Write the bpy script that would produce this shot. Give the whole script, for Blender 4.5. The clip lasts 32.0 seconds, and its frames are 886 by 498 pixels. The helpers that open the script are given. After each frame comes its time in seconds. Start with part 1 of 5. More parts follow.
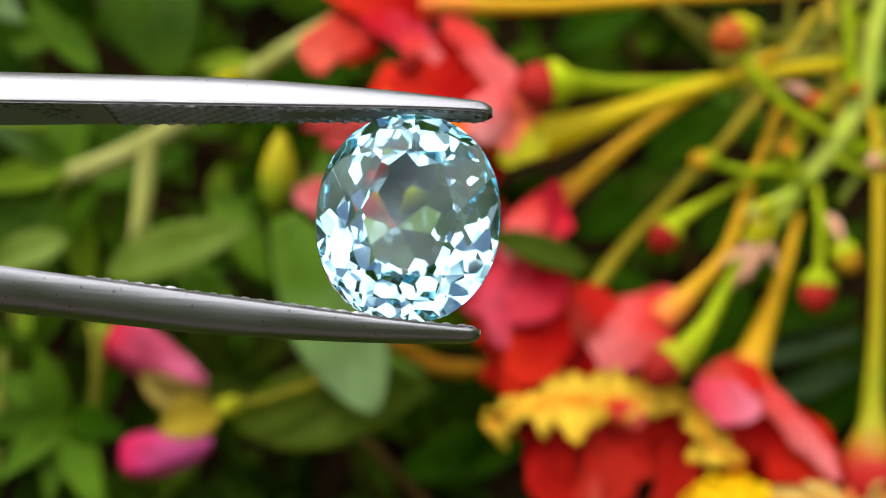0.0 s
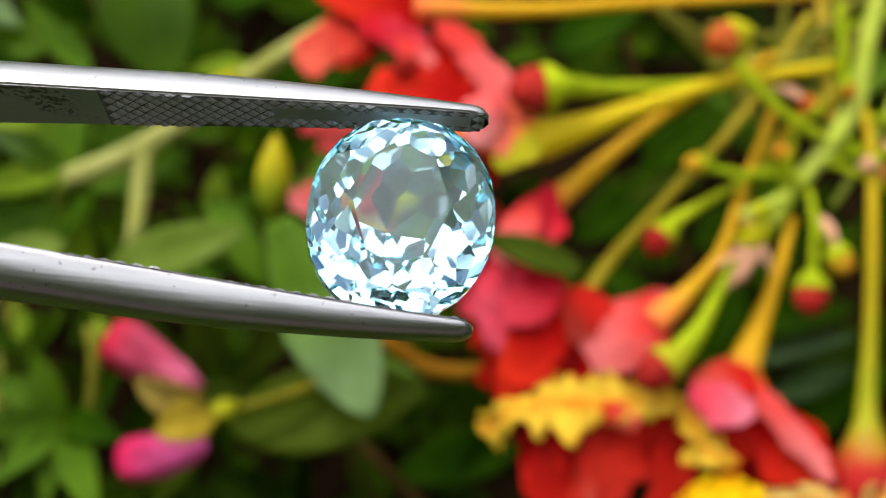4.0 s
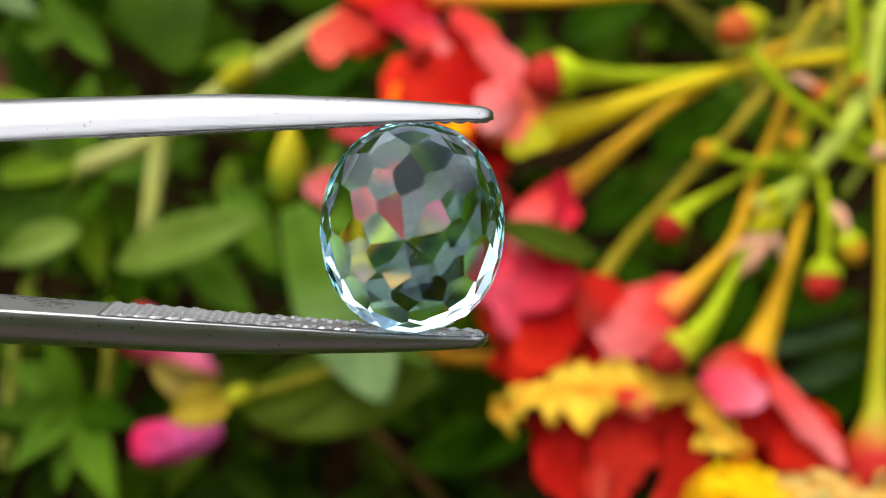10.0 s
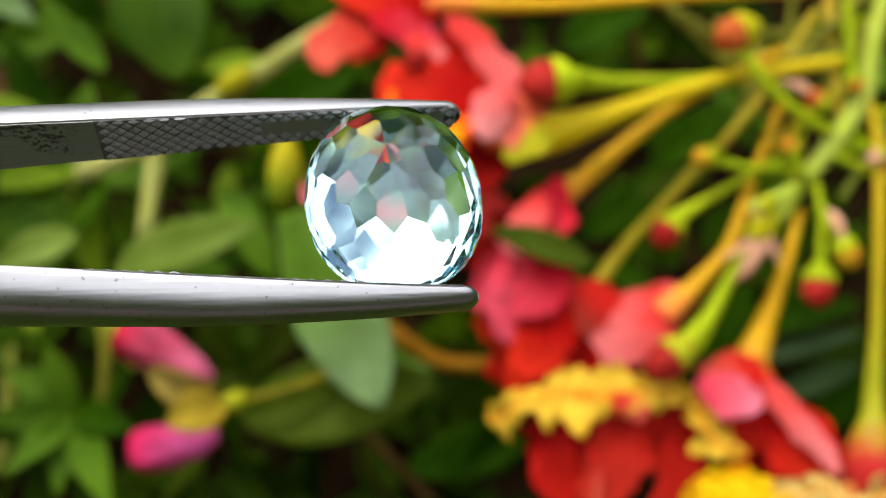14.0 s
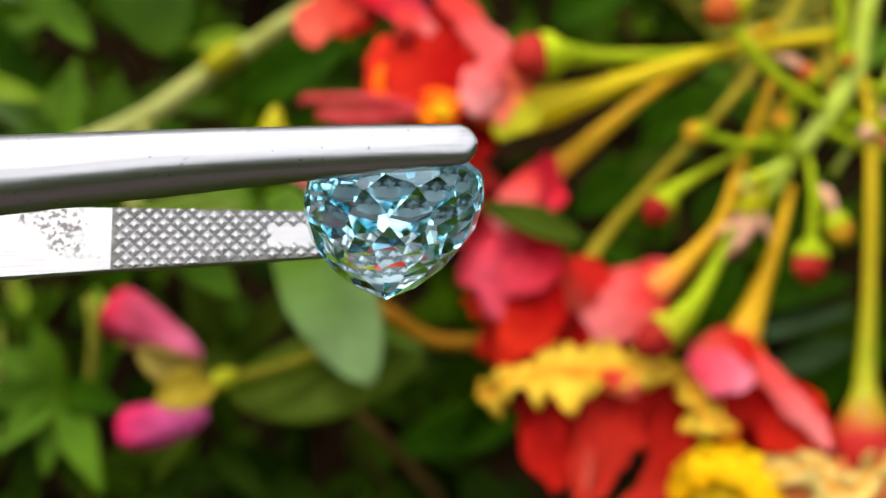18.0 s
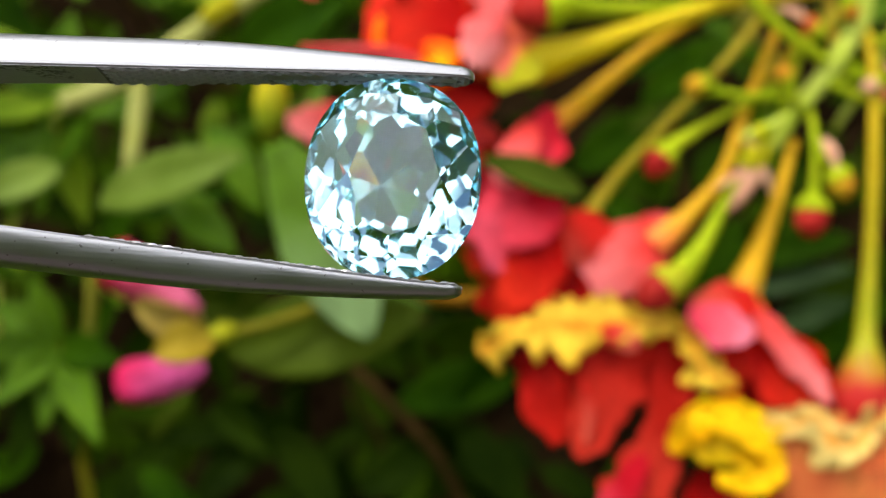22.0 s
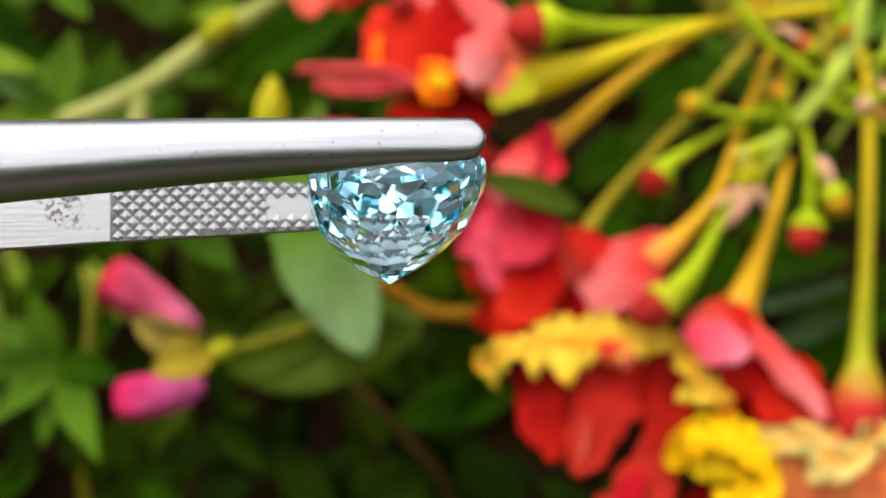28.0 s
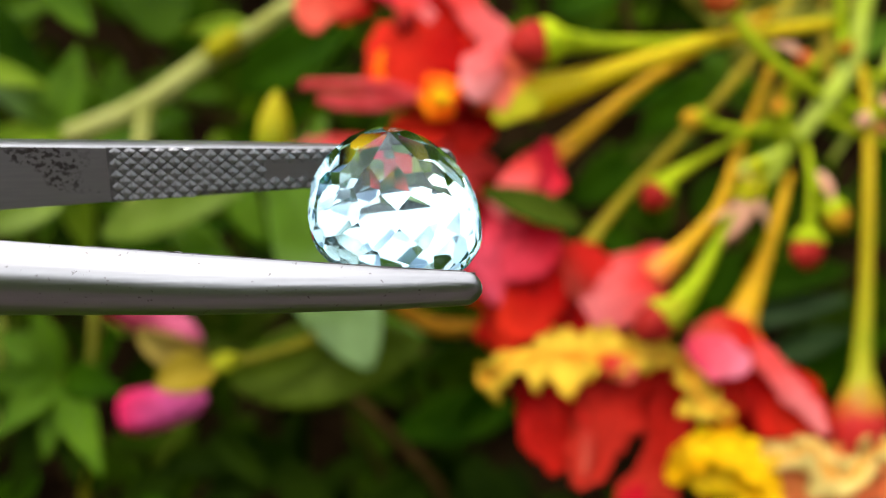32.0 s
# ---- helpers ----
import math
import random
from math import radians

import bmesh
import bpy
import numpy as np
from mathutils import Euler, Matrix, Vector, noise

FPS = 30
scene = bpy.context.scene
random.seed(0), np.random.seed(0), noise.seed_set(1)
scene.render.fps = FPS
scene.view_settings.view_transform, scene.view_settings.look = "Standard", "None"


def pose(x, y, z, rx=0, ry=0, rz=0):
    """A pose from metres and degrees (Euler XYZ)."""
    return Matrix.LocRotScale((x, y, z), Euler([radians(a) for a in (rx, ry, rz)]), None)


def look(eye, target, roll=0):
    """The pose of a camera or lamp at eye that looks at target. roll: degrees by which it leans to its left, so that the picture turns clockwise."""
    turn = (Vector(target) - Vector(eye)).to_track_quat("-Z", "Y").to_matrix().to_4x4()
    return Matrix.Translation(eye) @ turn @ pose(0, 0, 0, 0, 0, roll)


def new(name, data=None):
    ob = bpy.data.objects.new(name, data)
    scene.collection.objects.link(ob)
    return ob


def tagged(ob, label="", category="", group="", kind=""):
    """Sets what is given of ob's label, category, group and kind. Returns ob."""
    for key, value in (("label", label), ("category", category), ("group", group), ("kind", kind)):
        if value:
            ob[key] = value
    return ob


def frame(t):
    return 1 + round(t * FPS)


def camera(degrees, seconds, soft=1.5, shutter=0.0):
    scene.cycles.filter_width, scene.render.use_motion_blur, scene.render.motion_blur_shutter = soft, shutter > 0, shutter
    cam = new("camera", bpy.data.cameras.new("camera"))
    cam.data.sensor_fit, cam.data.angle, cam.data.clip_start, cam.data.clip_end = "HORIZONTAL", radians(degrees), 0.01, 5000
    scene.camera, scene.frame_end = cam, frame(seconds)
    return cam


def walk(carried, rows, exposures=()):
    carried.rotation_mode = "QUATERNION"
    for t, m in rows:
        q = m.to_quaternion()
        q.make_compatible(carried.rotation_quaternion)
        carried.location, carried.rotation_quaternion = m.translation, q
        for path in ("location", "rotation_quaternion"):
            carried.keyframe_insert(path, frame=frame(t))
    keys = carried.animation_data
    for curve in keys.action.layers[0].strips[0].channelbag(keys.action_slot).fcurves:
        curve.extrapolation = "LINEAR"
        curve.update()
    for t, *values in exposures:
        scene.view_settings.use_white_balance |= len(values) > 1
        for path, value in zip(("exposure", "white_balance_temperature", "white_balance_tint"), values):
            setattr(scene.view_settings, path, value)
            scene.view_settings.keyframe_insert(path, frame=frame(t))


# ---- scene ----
cam = camera(40.6, 32.0, soft=1.1)
cam.data.dof.use_dof = True
cam.data.dof.focus_distance = 0.0795
cam.data.dof.aperture_fstop = 28.0

# seconds, place in metres, turn in degrees
CAMERA_ROWS = [
    (0, 0.00000, -0.00000, 0.29000, 40.000, -0.000, 0.000),
    (0.5, 0.00029, -0.00033, 0.29029, 39.938, 0.011, -0.067),
    (1, 0.00056, -0.00033, 0.29031, 40.182, 0.007, -0.026),
    (1.5, 0.00078, -0.00031, 0.29046, 40.270, 0.070, -0.027),
    (2, 0.00096, -0.00034, 0.29072, 40.530, 0.046, -0.043),
    (2.5, 0.00107, -0.00009, 0.29061, 40.494, 0.097, -0.000),
    (3, 0.00114, -0.00020, 0.29079, 40.259, 0.058, -0.088),
    (3.5, 0.00116, -0.00004, 0.29058, 40.045, 0.089, -0.041),
    (5.5, 0.00021, -0.00011, 0.29105, 40.211, 0.029, -0.119),
    (6, 0.00017, -0.00020, 0.29107, 40.343, 0.050, -0.078),
    (6.5, 0.00011, -0.00044, 0.29116, 40.301, -0.109, -0.147),
    (7, 0.00001, -0.00052, 0.29089, 40.349, -0.033, -0.138),
    (7.5, -0.00011, -0.00094, 0.29082, 40.178, -0.020, -0.013),
    (8, -0.00023, -0.00145, 0.29074, 40.273, 0.114, -0.005),
    (8.5, -0.00036, -0.00207, 0.29087, 40.254, 0.251, 0.220),
    (9, -0.00051, -0.00233, 0.29075, 40.389, 0.230, 0.148),
    (9.5, -0.00064, -0.00221, 0.29029, 40.298, 0.138, 0.116),
    (10, -0.00073, -0.00247, 0.29033, 39.987, 0.154, 0.142),
    (10.5, -0.00078, -0.00281, 0.29049, 40.031, 0.248, 0.169),
    (11, -0.00080, -0.00277, 0.29026, 40.169, 0.267, 0.204),
    (11.5, -0.00076, -0.00298, 0.29036, 40.205, 0.330, 0.247),
    (12, -0.00065, -0.00331, 0.29053, 40.402, 0.296, 0.268),
    (12.5, -0.00049, -0.00344, 0.29035, 40.293, 0.290, 0.349),
    (13, -0.00029, -0.00342, 0.29000, 40.235, 0.183, 0.301),
    (13.5, -0.00010, -0.00350, 0.28990, 40.518, 0.175, 0.158),
    (14, 0.00003, -0.00356, 0.28994, 40.535, 0.159, 0.174),
    (14.5, 0.00010, -0.00339, 0.28980, 40.266, 0.219, 0.162),
    (16.5, 0.00098, -0.00380, 0.28925, 40.466, 0.169, 0.023),
    (17, 0.00102, -0.00378, 0.28906, 40.266, 0.171, 0.083),
    (17.5, 0.00099, -0.00344, 0.28837, 40.056, 0.129, -0.087),
    (18, 0.00093, -0.00355, 0.28815, 39.737, 0.076, -0.109),
    (18.5, 0.00088, -0.00360, 0.28794, 39.524, 0.049, -0.176),
    (19, 0.00084, -0.00355, 0.28774, 39.393, -0.107, -0.155),
    (19.5, 0.00084, -0.00324, 0.28717, 39.181, -0.173, -0.211),
    (20, 0.00087, -0.00353, 0.28706, 39.011, -0.188, -0.239),
    (20.5, 0.00088, -0.00377, 0.28666, 39.026, -0.207, -0.232),
    (21, 0.00079, -0.00423, 0.28647, 39.181, -0.233, -0.267),
    (21.5, 0.00062, -0.00437, 0.28592, 38.512, -0.187, -0.260),
    (22, 0.00047, -0.00470, 0.28568, 38.184, -0.108, -0.112),
    (22.5, 0.00044, -0.00505, 0.28556, 38.187, -0.100, -0.151),
    (23, 0.00053, -0.00577, 0.28599, 38.344, -0.073, -0.188),
    (23.5, 0.00065, -0.00578, 0.28567, 38.471, -0.160, -0.239),
    (24, 0.00066, -0.00595, 0.28567, 38.590, -0.125, -0.239),
    (24.5, 0.00051, -0.00592, 0.28564, 38.663, -0.129, -0.253),
    (25, 0.00029, -0.00579, 0.28574, 38.620, -0.118, -0.222),
    (25.5, 0.00011, -0.00549, 0.28582, 38.569, -0.196, -0.276),
    (27.5, 0.00093, -0.00470, 0.28671, 38.773, -0.128, -0.181),
    (28, 0.00092, -0.00501, 0.28706, 38.843, -0.082, -0.135),
    (28.5, 0.00087, -0.00510, 0.28726, 39.009, -0.124, -0.096),
    (29, 0.00077, -0.00532, 0.28769, 39.233, -0.100, -0.076),
    (29.5, 0.00066, -0.00519, 0.28772, 39.250, -0.093, -0.047),
    (30, 0.00055, -0.00508, 0.28763, 39.142, -0.067, -0.054),
    (30.5, 0.00048, -0.00522, 0.28774, 39.240, -0.088, -0.055),
    (31, 0.00050, -0.00534, 0.28780, 39.396, -0.088, -0.030),
    (31.5, 0.00060, -0.00544, 0.28789, 39.347, -0.086, 0.016),
    (32, 0.00072, -0.00542, 0.28789, 39.466, -0.111, -0.018),
]

GRIP_ROWS = [
    (0, -0.00249, 0.05288, 0.23032, -60.37, 2.74, -2.52),
    (0.5, -0.00218, 0.05165, 0.23138, -58.57, 3.36, -3.52),
    (1, -0.00205, 0.05150, 0.23083, -52.19, 3.43, -2.83),
    (1.5, -0.00191, 0.05114, 0.23236, -45.19, 3.51, -3.09),
    (2, -0.00212, 0.05127, 0.23274, -44.26, 3.49, -3.49),
    (2.5, -0.00184, 0.05125, 0.23320, -44.13, 3.79, -3.27),
    (3, -0.00163, 0.05053, 0.23221, -51.31, 3.92, -2.48),
    (3.5, -0.00175, 0.05122, 0.23223, -60.52, 4.64, -3.62),
    (5.5, -0.00213, 0.05262, 0.23293, -116.72, 0.68, -0.56),
    (5.8, -0.00185, 0.05294, 0.23212, -124.27, 0.28, 0.78),
    (6.1, -0.00178, 0.05394, 0.23194, -129.63, -0.07, 2.26),
    (6.4, -0.00156, 0.05462, 0.23153, -138.57, 0.36, 2.17),
    (6.7, -0.00160, 0.05503, 0.23069, -142.64, 0.95, 2.15),
    (7, -0.00168, 0.05535, 0.22967, -150.88, 1.18, 2.72),
    (7.3, -0.00200, 0.05359, 0.23105, -158.93, 1.67, 3.53),
    (7.6, -0.00217, 0.05252, 0.23065, -167.81, 2.09, 3.42),
    (8, -0.00237, 0.05125, 0.23092, -173.75, 2.53, 3.08),
    (8.5, -0.00220, 0.05070, 0.23060, -186.98, 2.84, 3.04),
    (9, -0.00264, 0.04964, 0.23040, -198.06, 2.47, 2.40),
    (9.5, -0.00305, 0.05009, 0.22862, -206.65, 3.34, 2.80),
    (10, -0.00320, 0.05040, 0.22957, -222.86, 4.10, 2.57),
    (10.5, -0.00373, 0.05042, 0.22949, -226.75, 4.54, 2.77),
    (11, -0.00351, 0.05035, 0.22850, -238.79, 5.46, 3.72),
    (11.5, -0.00356, 0.05017, 0.22860, -252.26, 5.28, 3.38),
    (12, -0.00383, 0.05147, 0.22889, -258.94, 4.25, 3.76),
    (12.5, -0.00328, 0.05181, 0.22790, -266.59, 3.53, 4.01),
    (13, -0.00282, 0.05192, 0.22654, -277.14, 3.41, 3.96),
    (13.5, -0.00303, 0.05254, 0.22724, -267.83, 3.27, 4.65),
    (14, -0.00388, 0.05316, 0.22845, -257.99, 3.76, 5.39),
    (14.5, -0.00399, 0.05278, 0.22845, -249.37, 3.62, 5.05),
    (16.5, -0.00277, 0.05185, 0.22812, -195.49, 1.35, 5.06),
    (17, -0.00277, 0.05173, 0.22808, -186.02, 0.98, 4.99),
    (17.5, -0.00269, 0.05173, 0.22787, -174.80, 0.67, 4.58),
    (18, -0.00254, 0.05192, 0.22735, -160.98, 0.70, 4.02),
    (18.5, -0.00198, 0.05158, 0.22693, -144.45, 0.31, 3.53),
    (19, -0.00160, 0.05143, 0.22658, -125.06, 0.21, 3.06),
    (19.5, -0.00143, 0.05081, 0.22523, -110.67, 0.90, 1.42),
    (20, -0.00183, 0.05138, 0.22468, -98.73, 0.97, 0.73),
    (20.5, -0.00182, 0.05180, 0.22462, -84.52, 2.31, 0.97),
    (21, -0.00226, 0.05091, 0.22358, -74.58, 3.69, -0.20),
    (21.5, -0.00278, 0.05122, 0.22320, -66.13, 3.82, -0.92),
    (22, -0.00295, 0.05081, 0.22311, -57.68, 4.98, -1.09),
    (22.5, -0.00287, 0.04948, 0.22339, -52.21, 7.76, -0.93),
    (23, -0.00253, 0.04815, 0.22406, -50.06, 11.20, 0.35),
    (23.5, -0.00251, 0.04880, 0.22252, -50.85, 7.84, -1.28),
    (24, -0.00250, 0.05005, 0.22357, -67.81, 4.62, -2.07),
    (24.5, -0.00251, 0.05039, 0.22425, -77.54, 4.13, -1.00),
    (25, -0.00262, 0.05041, 0.22492, -66.45, 4.10, -2.42),
    (25.3, -0.00281, 0.04916, 0.22458, -51.19, 4.40, -3.34),
    (25.5, -0.00272, 0.04862, 0.22514, -50.36, 4.31, -3.40),
    (26.5, -0.00262, 0.04940, 0.22490, -90.00, 3.40, 0.60),
    (27.5, -0.00246, 0.05049, 0.22481, -144.72, 2.64, 4.39),
    (27.8, -0.00213, 0.05111, 0.22566, -156.11, 2.78, 4.75),
    (28.1, -0.00225, 0.05073, 0.22557, -154.69, 3.08, 5.20),
    (28.4, -0.00230, 0.05027, 0.22511, -165.72, 3.86, 4.81),
    (28.7, -0.00238, 0.05086, 0.22499, -174.87, 5.34, 4.69),
    (29, -0.00243, 0.05006, 0.22485, -184.06, 5.72, 4.46),
    (29.3, -0.00253, 0.05011, 0.22465, -195.01, 5.65, 4.41),
    (29.6, -0.00282, 0.05003, 0.22349, -210.40, 5.66, 3.98),
    (30, -0.00260, 0.04977, 0.22360, -223.02, 5.45, 3.89),
    (30.4, -0.00249, 0.05077, 0.22331, -235.16, 4.98, 3.60),
    (30.8, -0.00286, 0.05043, 0.22404, -250.10, 5.60, 3.80),
    (31.2, -0.00300, 0.05061, 0.22449, -258.95, 5.83, 4.80),
    (31.6, -0.00287, 0.05137, 0.22317, -269.45, 5.70, 5.04),
    (32, -0.00271, 0.05035, 0.22318, -282.12, 5.65, 5.09),
]
walk(cam, [(t, pose(*row)) for t, *row in CAMERA_ROWS], exposures=((0.0, -0.14), (3.0, -0.09), (9.0, 0.05), (13.0, 0.0), (20.0, 0.08), (29.0, 0.1), (32.0, 0.03)))

# enough bounces for light inside a cut stone
scene.cycles.max_bounces, scene.cycles.glossy_bounces, scene.cycles.transmission_bounces = 28, 24, 24

# ---- light: a bright hazy sky with a wide, veiled sun ----
SUN_HEIGHT, SUN_TURN = 62.0, -48.0
world = bpy.data.worlds.new("sky")
scene.world = world
world.use_nodes = True
wn, wl = world.node_tree.nodes, world.node_tree.links
sky = wn.new("ShaderNodeTexSky")
sky.sky_type = "NISHITA"
sky.sun_disc = False
sky.sun_elevation, sky.sun_rotation = radians(SUN_HEIGHT), radians(SUN_TURN)
sky.air_density, sky.dust_density = 1.0, 4.0
soften = wn.new("ShaderNodeHueSaturation")
soften.inputs["Saturation"].default_value, soften.inputs["Value"].default_value = 1.0, 0.9
wl.new(sky.outputs[0], soften.inputs["Color"])
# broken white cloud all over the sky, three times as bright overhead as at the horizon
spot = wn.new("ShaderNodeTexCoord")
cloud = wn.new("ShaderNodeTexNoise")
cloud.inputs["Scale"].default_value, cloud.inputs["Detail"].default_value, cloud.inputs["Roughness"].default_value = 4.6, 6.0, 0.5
# offset picked so that bright cloud lies where the stone reflects it
cloud_offset = wn.new("ShaderNodeMapping")
cloud_offset.inputs["Location"].default_value = (-1.37, -5.76, -5.02)
wl.new(spot.outputs["Generated"], cloud_offset.inputs["Vector"])
wl.new(cloud_offset.outputs[0], cloud.inputs["Vector"])
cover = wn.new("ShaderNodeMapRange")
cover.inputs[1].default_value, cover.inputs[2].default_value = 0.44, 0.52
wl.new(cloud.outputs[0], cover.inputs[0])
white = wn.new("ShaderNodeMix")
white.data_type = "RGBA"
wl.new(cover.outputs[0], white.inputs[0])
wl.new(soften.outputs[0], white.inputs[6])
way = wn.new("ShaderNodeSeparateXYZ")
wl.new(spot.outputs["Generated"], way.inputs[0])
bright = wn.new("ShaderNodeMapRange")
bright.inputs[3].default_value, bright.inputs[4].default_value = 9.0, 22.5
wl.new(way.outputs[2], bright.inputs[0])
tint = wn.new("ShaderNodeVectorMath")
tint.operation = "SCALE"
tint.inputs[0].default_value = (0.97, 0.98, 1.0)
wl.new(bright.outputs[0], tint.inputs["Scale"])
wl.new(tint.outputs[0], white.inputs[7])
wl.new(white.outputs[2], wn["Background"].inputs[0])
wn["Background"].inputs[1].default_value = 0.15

sun = new("sun", bpy.data.lights.new("sun", "SUN"))
sun.data.energy, sun.data.angle, sun.data.color = 2.6, radians(12), (1.0, 0.96, 0.9)
a, e = radians(SUN_TURN), radians(SUN_HEIGHT)
sun.matrix_world = look((math.sin(a) * math.cos(e) * 5, math.cos(a) * math.cos(e) * 5, math.sin(e) * 5), (0, 0, 0))

# ---- materials ----


def nodes_of(name):
    m = bpy.data.materials.new(name)
    m.use_nodes = True
    return m, m.node_tree.nodes, m.node_tree.links, m.node_tree.nodes["Principled BSDF"]


def ramp_node(n, stops):
    r = n.new("ShaderNodeValToRGB")
    el = r.color_ramp.elements
    while len(el) < len(stops):
        el.new(0.5)
    for x, (p, c) in zip(el, stops):
        x.position, x.color = p, (*c, 1)
    return r


def noise_node(n, l, scale, detail=4.0, coords="Object"):
    tc = n.new("ShaderNodeTexCoord")
    t = n.new("ShaderNodeTexNoise")
    t.inputs["Scale"].default_value, t.inputs["Detail"].default_value = scale, detail
    l.new(tc.outputs[coords], t.inputs["Vector"])
    return t


def bump_from(n, l, b, tex, strength, distance):
    bump = n.new("ShaderNodeBump")
    bump.inputs["Strength"].default_value, bump.inputs["Distance"].default_value = strength, distance
    l.new(tex.outputs[0], bump.inputs["Height"])
    l.new(bump.outputs[0], b.inputs["Normal"])


def mix_color(n, l, fac, a, b, kind="MIX"):
    m = n.new("ShaderNodeMix")
    m.data_type, m.blend_type = "RGBA", kind
    for sock, v in ((m.inputs[0], fac), (m.inputs[6], a), (m.inputs[7], b)):
        if hasattr(v, "links"):
            l.new(v, sock)
        elif isinstance(v, tuple):
            sock.default_value = (*v, 1)
        else:
            sock.default_value = v
    return m.outputs[2]


def plant_material(name, stops, scale=220.0, rough=0.45, through_light=0.3, spread=0.2, islands=False, gloss=0.05):
    """Petal or leaf tissue: mottled colour, a soft sheen, and light that shines through."""
    m, n, l, b = nodes_of(name)
    t = noise_node(n, l, scale)
    r = ramp_node(n, stops)
    l.new(t.outputs[0], r.inputs[0])
    info = n.new("ShaderNodeNewGeometry" if islands else "ShaderNodeObjectInfo")
    rnd = n.new("ShaderNodeMapRange")
    rnd.inputs[3].default_value, rnd.inputs[4].default_value = 1.0 - spread, 1.0 + spread
    l.new(info.outputs["Random Per Island" if islands else "Random"], rnd.inputs[0])
    hs = n.new("ShaderNodeHueSaturation")
    l.new(r.outputs[0], hs.inputs["Color"])
    l.new(rnd.outputs[0], hs.inputs["Value"])
    l.new(hs.outputs[0], b.inputs["Base Color"])
    b.inputs["Roughness"].default_value = rough
    b.inputs["Specular IOR Level"].default_value = gloss
    fine = noise_node(n, l, scale * 5)
    bump_from(n, l, b, fine, 0.25, 0.0004)
    tr = n.new("ShaderNodeBsdfTranslucent")
    l.new(hs.outputs[0], tr.inputs["Color"])
    mx = n.new("ShaderNodeMixShader")
    mx.inputs[0].default_value = through_light
    l.new(b.outputs[0], mx.inputs[1])
    l.new(tr.outputs[0], mx.inputs[2])
    l.new(mx.outputs[0], n["Material Output"].inputs[0])
    return m


def petal_material(name, base, tip, veins=0.3, light=0.3):
    """A petal that changes from its base to its tip (its UV), streaked with fine veins along it."""
    m, n, l, b = nodes_of(name)
    uv = n.new("ShaderNodeTexCoord")
    sep = n.new("ShaderNodeSeparateXYZ")
    l.new(uv.outputs["UV"], sep.inputs[0])
    blot = noise_node(n, l, 120.0)
    add = n.new("ShaderNodeMath")
    add.operation = "MULTIPLY_ADD"
    l.new(blot.outputs[0], add.inputs[0])
    add.inputs[1].default_value = 0.9
    l.new(sep.outputs[0], add.inputs[2])
    r = ramp_node(n, [(0.45, base), (1.25, tip)])
    r.color_ramp.elements[1].position = 1.0
    half = n.new("ShaderNodeMath")
    half.operation = "MULTIPLY_ADD"
    half.inputs[1].default_value, half.inputs[2].default_value = 0.8, -0.12
    l.new(add.outputs[0], half.inputs[0])
    l.new(half.outputs[0], r.inputs[0])
    mp = n.new("ShaderNodeMapping")
    mp.inputs["Scale"].default_value = (1.5, 15, 1)
    l.new(uv.outputs["UV"], mp.inputs["Vector"])
    vein = n.new("ShaderNodeTexNoise")
    vein.inputs["Scale"].default_value, vein.inputs["Detail"].default_value = 1.6, 4.0
    l.new(mp.outputs[0], vein.inputs["Vector"])
    shade = ramp_node(n, [(0.35, (1 - veins, 1 - veins, 1 - veins)), (0.65, (1.0, 1.0, 1.0))])
    l.new(vein.outputs[0], shade.inputs[0])
    col = mix_color(n, l, 1.0, r.outputs[0], shade.outputs[0], "MULTIPLY")
    l.new(col, b.inputs["Base Color"])
    b.inputs["Roughness"].default_value = 0.5
    b.inputs["Specular IOR Level"].default_value = 0.04
    bump_from(n, l, b, vein, 0.4, 0.0003)
    tr = n.new("ShaderNodeBsdfTranslucent")
    l.new(col, tr.inputs["Color"])
    mx = n.new("ShaderNodeMixShader")
    mx.inputs[0].default_value = light
    l.new(b.outputs[0], mx.inputs[1])
    l.new(tr.outputs[0], mx.inputs[2])
    l.new(mx.outputs[0], n["Material Output"].inputs[0])
    return m


